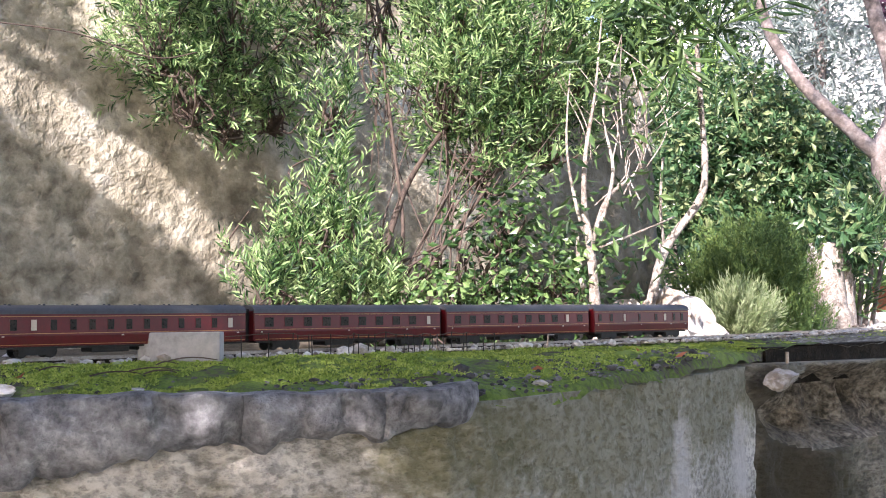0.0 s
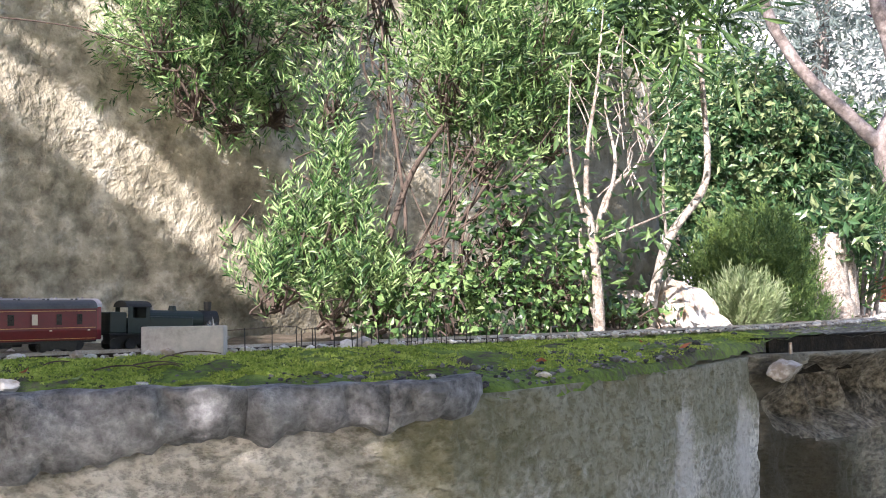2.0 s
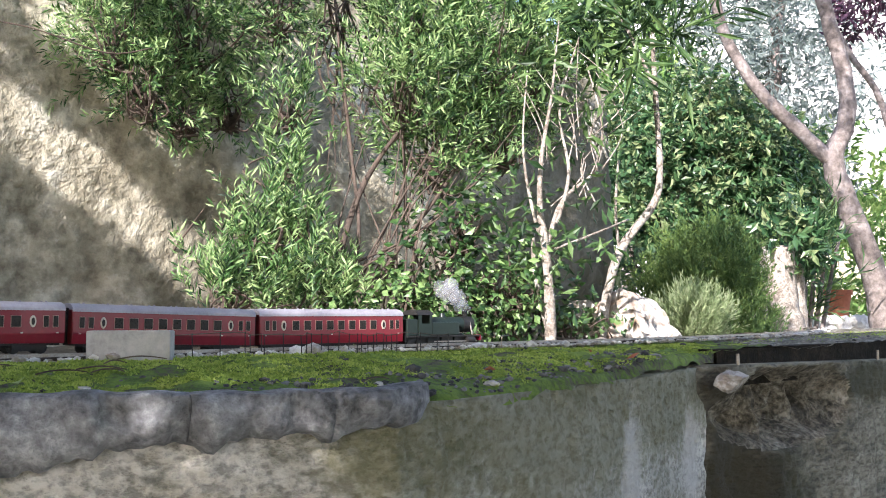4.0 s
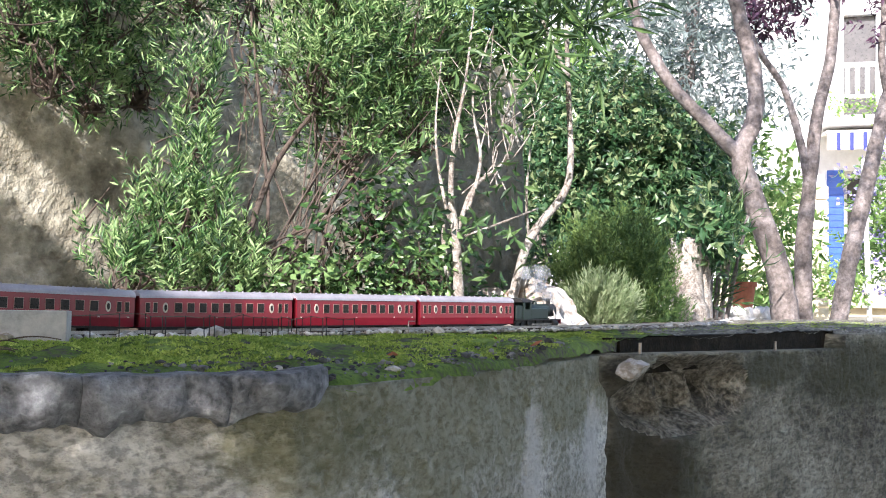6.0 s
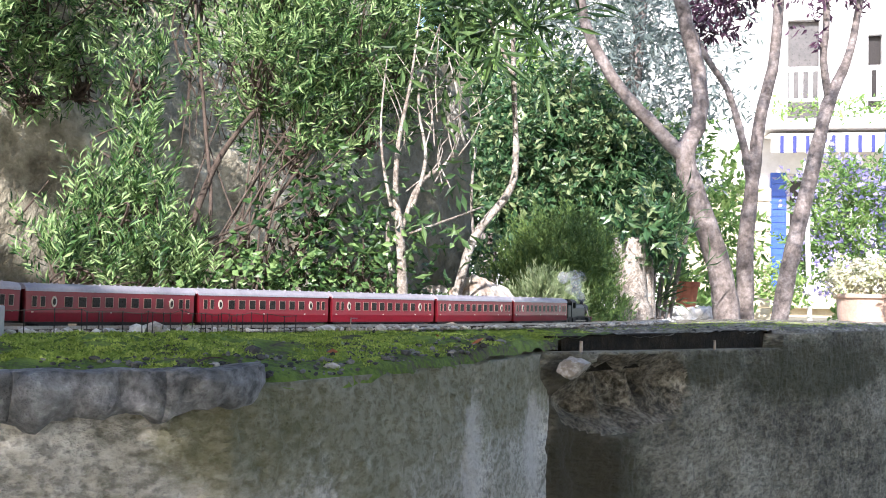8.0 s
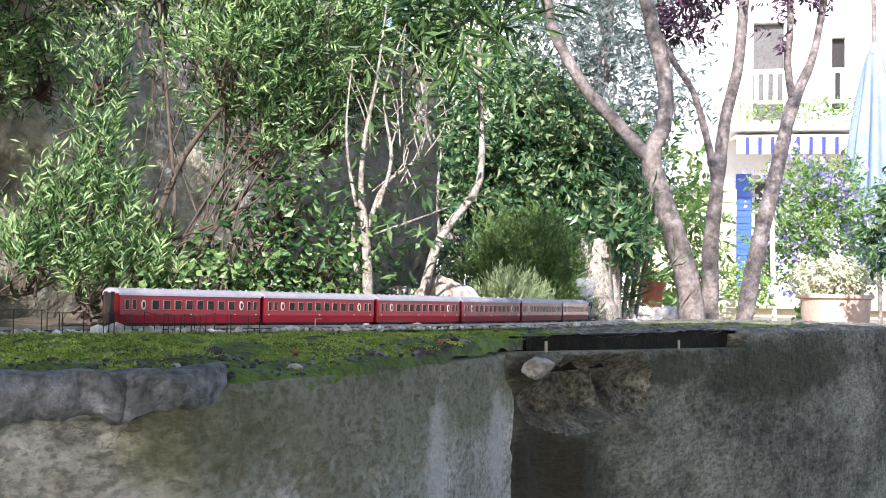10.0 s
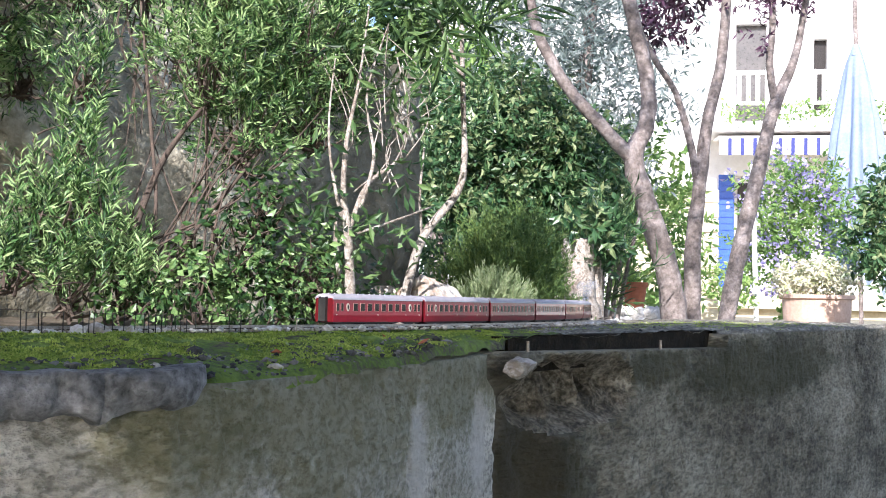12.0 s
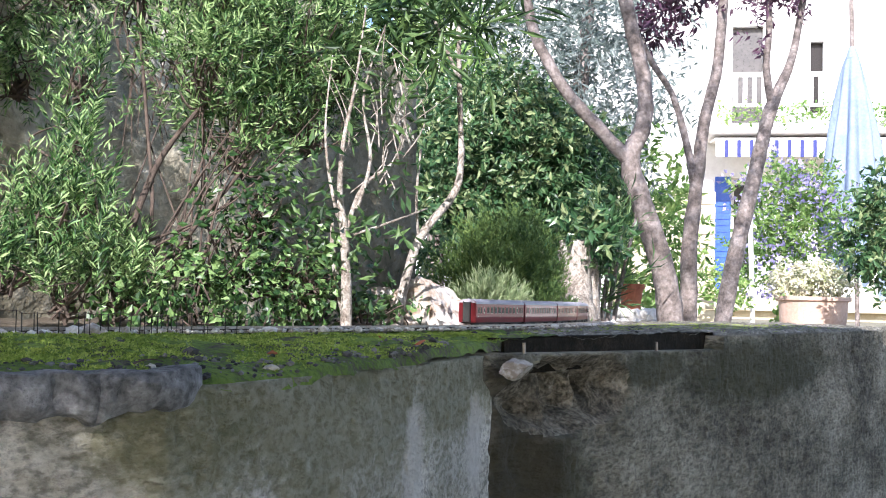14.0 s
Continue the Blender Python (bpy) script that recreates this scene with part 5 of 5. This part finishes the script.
pot = cyl((0, 0, 0), (0, 0, 0.10), 0.038, 0.052, 20)
cyl((0, 0, 0.09), (0, 0, 0.11), 0.057, 0.057, 20, pot)
pot = thing("flower_pot", pot, ORANGE, "red-brown terracotta flower pot", "pot")
pot.matrix_basis = pose(1.76, 4.25, 0.03)
st = thing("pot_stand", box(-0.1, 0.1, -0.1, 0.1, -0.15, 0.03, 0.008), PALE_STONE, "pale stone block under a flower pot", "block")
st.matrix_basis = pose(1.76, 4.25, 0)


def build_house():
    h = empty("house", "white rendered house with balcony, striped awning and blue shutter", "house")
    wall = bmesh.new()
    xs, zs = [-6, 0.36, 0.75, 0.9, 1.72, 1.95, 9], [-0.6, 0.42, 2.42, 3.3, 3.6, 4.9, 5.2, 9]
    grid = [[wall.verts.new((x, 1.0, z)) for z in zs] for x in xs]
    for i in range(len(xs) - 1):
        for k in range(len(zs) - 1):
            door = i == 1 and k == 1 or i in (1, 2) and k in (3, 4, 5) or i == 4 and k == 4
            if not door:
                wall.faces.new((grid[i][k], grid[i + 1][k], grid[i + 1][k + 1], grid[i][k + 1]))
    ex = bmesh.ops.extrude_face_region(wall, geom=list(wall.faces))
    bmesh.ops.translate(wall, verts=[v for v in ex["geom"] if isinstance(v, bmesh.types.BMVert)], vec=(0, 0.35, 0))
    part("wall", wall, RENDERW, h)
    # flat dark sheets here and upstairs stand for the unlit interior
    part("room", box(-1, 4, 2.2, 2.3, -0.5, 6), UNLITROOM, h, "dark sheet for the unlit room behind the open doors")
    d = part("door", box(0.36, 0.75, 1.12, 1.16, 0.42, 2.42), RENDERW, h, "white glazed door")
    for k in range(3):
        part("pane", box(0.42, 0.70, 1.10, 1.125, 0.75 + 0.55 * k, 1.2 + 0.55 * k), GLASS, d)
    sh = part("shutter", box(0.06, 0.34, 0.80, 0.84, 0.40, 2.42, 0.01), BLUE, h, "blue wooden shutter, open")
    for k in range(16):
        part("slat", box(0.09, 0.31, 0.785, 0.80, 0.5 + 0.115 * k, 0.59 + 0.115 * k), BLUE, sh)
    part("upper_door", box(0.36, 0.9, 1.15, 1.18, 3.3, 5.2), UNLITROOM, h, "dark sheet for the unlit open balcony doorway")
    part("upper_window", box(1.72, 1.95, 1.15, 1.18, 3.6, 4.9), GLASS, h)
    bal = part("balcony", box(-0.2, 6, -0.2, 1.0, 3.06, 3.22, 0.01), RENDERW, h)
    part("handrail", box(0.1, 6, -0.16, -0.10, 4.02, 4.10, 0.01), RENDERW, bal)
    part("lower_rail", box(0.1, 6, -0.16, -0.10, 3.50, 3.56, 0.01), RENDERW, bal)
    bar = mesh_of(box(-0.035, 0.035, -0.02, 0.02, 0, 0.48), "baluster", RENDERW)
    for k in range(34):
        share("baluster", bar, bal, Matrix.Translation((0.16 + 0.155 * k, -0.13, 3.55)))
    aw = part("awning", section(bmesh.new(), [(-0.35, 2.9), (0.95, 3.04), (0.95, 3.08), (-0.35, 2.94)], -0.04, 6), RENDERW, h, "awning with navy striped valance")
    aw.matrix_basis = Matrix.Rotation(-math.pi / 2, 4, "Z") @ Matrix.Diagonal((-1, 1, 1, 1))
    val = mesh_of(box(-0.072, 0.072, -0.004, 0.004, -0.29, 0.0, 0.003), "valance_stripe", RENDERW)
    navy = mesh_of(box(-0.03, 0.03, -0.004, 0.004, -0.29, 0.0, 0.003), "valance_stripe", NAVY)
    for k in range(36):
        share("valance_stripe", val, h, Matrix.Translation((0.05 + 0.205 * k, -0.36, 2.91)))
        share("valance_stripe", navy, h, Matrix.Translation((0.155 + 0.205 * k, -0.362, 2.90)))
    st = part("step", box(-0.45, 6, -0.6, 0.9, 0.02, 0.29, 0.02), RENDERC, h, "cream terrace edge")
    part("riser", box(-0.40, 6, -0.4, 0.9, -0.6, 0.02), RENDERC, st)
    r = np.random.default_rng(9)
    p = np.stack([r.uniform(0.0, 5.5, 900), r.uniform(-0.35, -0.1, 900), 3.36 + r.normal(0, 0.10, 900)], 1)
    leaves("flower_box", p, r.normal(size=p.shape), 0.10, 0.05, LIME, h, 0.1, 10)
    h.matrix_basis = pose(8.45, 17.0, 0, 0, 0, -22)
    return h


build_house()


def build_parasol():
    e = empty("parasol", "closed pale blue garden parasol on a pole", "parasol")
    part("pole", cyl((0, 0, -0.3), (0, 0, 3.6), 0.022, seg=12), BARK, e)
    part("base", box(-0.25, 0.25, -0.25, 0.25, -0.3, -0.15, 0.02), STONE, e)
    bm = bmesh.new()
    rings = []
    for k in range(26):
        u = k / 25
        z = 2.62 - 2.25 * u
        rad = 0.06 + 0.29 * u ** 0.7 - (0.06 * max(0, u - 0.8) / 0.2)
        ring = []
        for i in range(64):
            a = 2 * math.pi * i / 64
            f = 1 + 0.26 * math.sin(8 * a + 1.2 * u) * min(1, u * 3) + 0.10 * math.sin(3 * a + 4 * u)
            drop = 0.14 * math.sin(8 * a + 0.6) + 0.10 * math.sin(2 * a) if k == 25 else 0.0
            ring.append(bm.verts.new((rad * f * math.cos(a), rad * f * math.sin(a), z + drop)))
        rings.append(ring)
    for a, b in zip(rings, rings[1:]):
        for i in range(64):
            bm.faces.new((a[i], a[(i + 1) % 64], b[(i + 1) % 64], b[i]))
    part("canopy", bm, CLOTH, e, "folded pale blue cloth", smooth=True)
    part("cap", cyl((0, 0, 2.60), (0, 0, 2.72), 0.07, 0.03, 12), CLOTH, e)
    e.matrix_basis = pose(6.34, 9.6, 0.0, 0, -1.5, 0)
    return e


build_parasol()


def build_planter():
    e = empty("planter", "large pale terracotta bowl with a cream variegated plant", "planter")
    bm = bmesh.new()
    prof = [(0.17, -0.30), (0.22, -0.28), (0.265, -0.05), (0.275, 0.10), (0.30, 0.11), (0.30, 0.14), (0.26, 0.14), (0.25, 0.08)]
    prev = None
    for rad, z in prof:
        ring = [bm.verts.new((rad * math.cos(2 * math.pi * i / 32), rad * math.sin(2 * math.pi * i / 32), z)) for i in range(32)]
        if prev:
            for i in range(32):
                bm.faces.new((prev[i], prev[(i + 1) % 32], ring[(i + 1) % 32], ring[i]))
        prev = ring
    bm.faces.new(prev)
    part("bowl", bm, TERRA, e, "pinkish terracotta bowl", smooth=False)
    r = np.random.default_rng(12)
    p, d = blob_points([(0, 0, 0.22, 0.24, 0.7), (0.15, 0, 0.25, 0.18, 0.7), (-0.15, 0, 0.25, 0.18, 0.8)], 420, r)
    b, w_ = shoots(p, d + np.array([0, 0, 0.5]), 0.06, 6, 0.8, r)
    leaves("foliage", b, w_, 0.05, 0.024, CREAM, e, 0.1, 13)
    e.matrix_basis = pose(4.88, 8.0, 0.02)
    return e


build_planter()
sol = bush("solanum_bush", "climbing bush with violet flowers", [(5.25, 9.2, 1.0, 0.40), (5.55, 9.2, 0.8, 0.38), (5.2, 9.3, 0.5, 0.32), (5.6, 9.3, 1.2, 0.3)], 620, 8, 0.1, 0.07, 0.026, LIME, up=0.3, seed=63)
r = np.random.default_rng(64)
p, d = blob_points([(5.25, 9.2, 1.05, 0.44), (5.55, 9.2, 0.95, 0.42), (5.1, 9.2, 0.5, 0.3)], 1100, r, 0.2)
tagged(leaves("blossom", p, d + r.normal(0, 0.5, d.shape), 0.05, 0.045, VIOLET, sol, 0.1, 65), kind="stuff")
bush("orange_tree", "glossy green orange tree", [(4.62, 6.7, 0.55, 0.22), (4.72, 6.7, 0.80, 0.22), (4.75, 6.7, 0.35, 0.2)], 330, 8, 0.1, 0.075, 0.032, HEDGE, up=0.2, seed=66, category="tree", stems=[([(4.7, 6.7, -0.2), (4.7, 6.7, 0.6)], (0.03, 0.02))], stem_mat=BARK)
bush("garden_plants", "low green garden plants by the terrace", [(5.1, 8.6, -0.02, 0.16), (3.1, 7.2, 0.1, 0.25), (4.5, 8.8, 0.2, 0.18)], 240, 7, 0.1, 0.06, 0.03, LIME, up=0.5, seed=67)
po = thing("post", cyl((0, 0, -0.3), (0, 0, 1.35), 0.022, seg=10), RENDERW, "thin white garden post", "post")
po.matrix_basis = pose(4.82, 8.9, 0.0, 0, -2, 0)

# ---- steam ----
def build_steam():
    """Rigid puffs, which rise out of the chimney one after the other and trail behind it."""
    e = empty("steam_plume", "small white plume of steam over the chimney", "steam")
    puffs = []
    for i in range(14):
        bm = bmesh.new()
        bmesh.ops.create_icosphere(bm, subdivisions=3, radius=1)
        for v in bm.verts:
            k = 1 + 0.35 * noise.noise(v.co * 1.7 + Vector((i * 3, 0, 0))) + 0.18 * noise.noise(v.co * 4.5)
            v.co = v.co * (0.0085 + 0.0002 * i) * k
        puffs.append(part("puff", bm, STEAM, e, smooth=True))
    return e, puffs


steam, puffs = build_steam()


def motions():
    steps = [0.25 * k for k in range(57)]
    for i, c in enumerate(maroon):
        last = i == 4
        back = GAP_T / 2 if last else GAP_T + (3.5 - i) * GAP_A
        walk(c, [(t, on_line(pchip(A_TAIL, t) - back, 0.06, (LT if last else LA) * 0.34)) for t in steps])
    for i, c in enumerate(crimson):
        walk(c, [(t, on_line(pchip(B_HEAD, t) - (i + 0.5) * GAP_B, 0.0, LB * 0.34)) for t in steps])
    walk(loco, [(t, on_line(pchip(B_HEAD, t) + 0.071, 0.0, 0.03)) for t in steps])
    walk(steam, [(t, on_line(pchip(B_HEAD, t) + 0.071, 0.0, 0.03)) for t in steps])
    # inside the smokebox until the regulator opens, then up and back from the chimney
    r = random.Random(8)
    for i, f in enumerate(puffs):
        dx, dy, dz = r.gauss(0, 0.006), r.gauss(0, 0.005), r.gauss(0, 0.003)
        rows = []
        for t in steps:
            out = min(1.0, max(0.0, (t - 3.0 - 0.05 * i) / 0.6))
            lean = 1.0 + 0.7 * min(1.0, max(0.0, (t - 5.5) / 2.0))
            u = (i + 0.5 + 0.6 * math.sin(6 * t + i)) / 14
            y = 0.055 - out * (0.055 * u * lean + dy * u)
            z = 0.030 + out * (0.022 + 0.05 * u + dz)
            rows.append((t, pose(out * dx * u * 2, y, z, 20 * math.sin(3 * t + i), 20 * math.sin(2 * t + i), 30 * math.sin(t + i))))
        walk(f, rows)


motions()
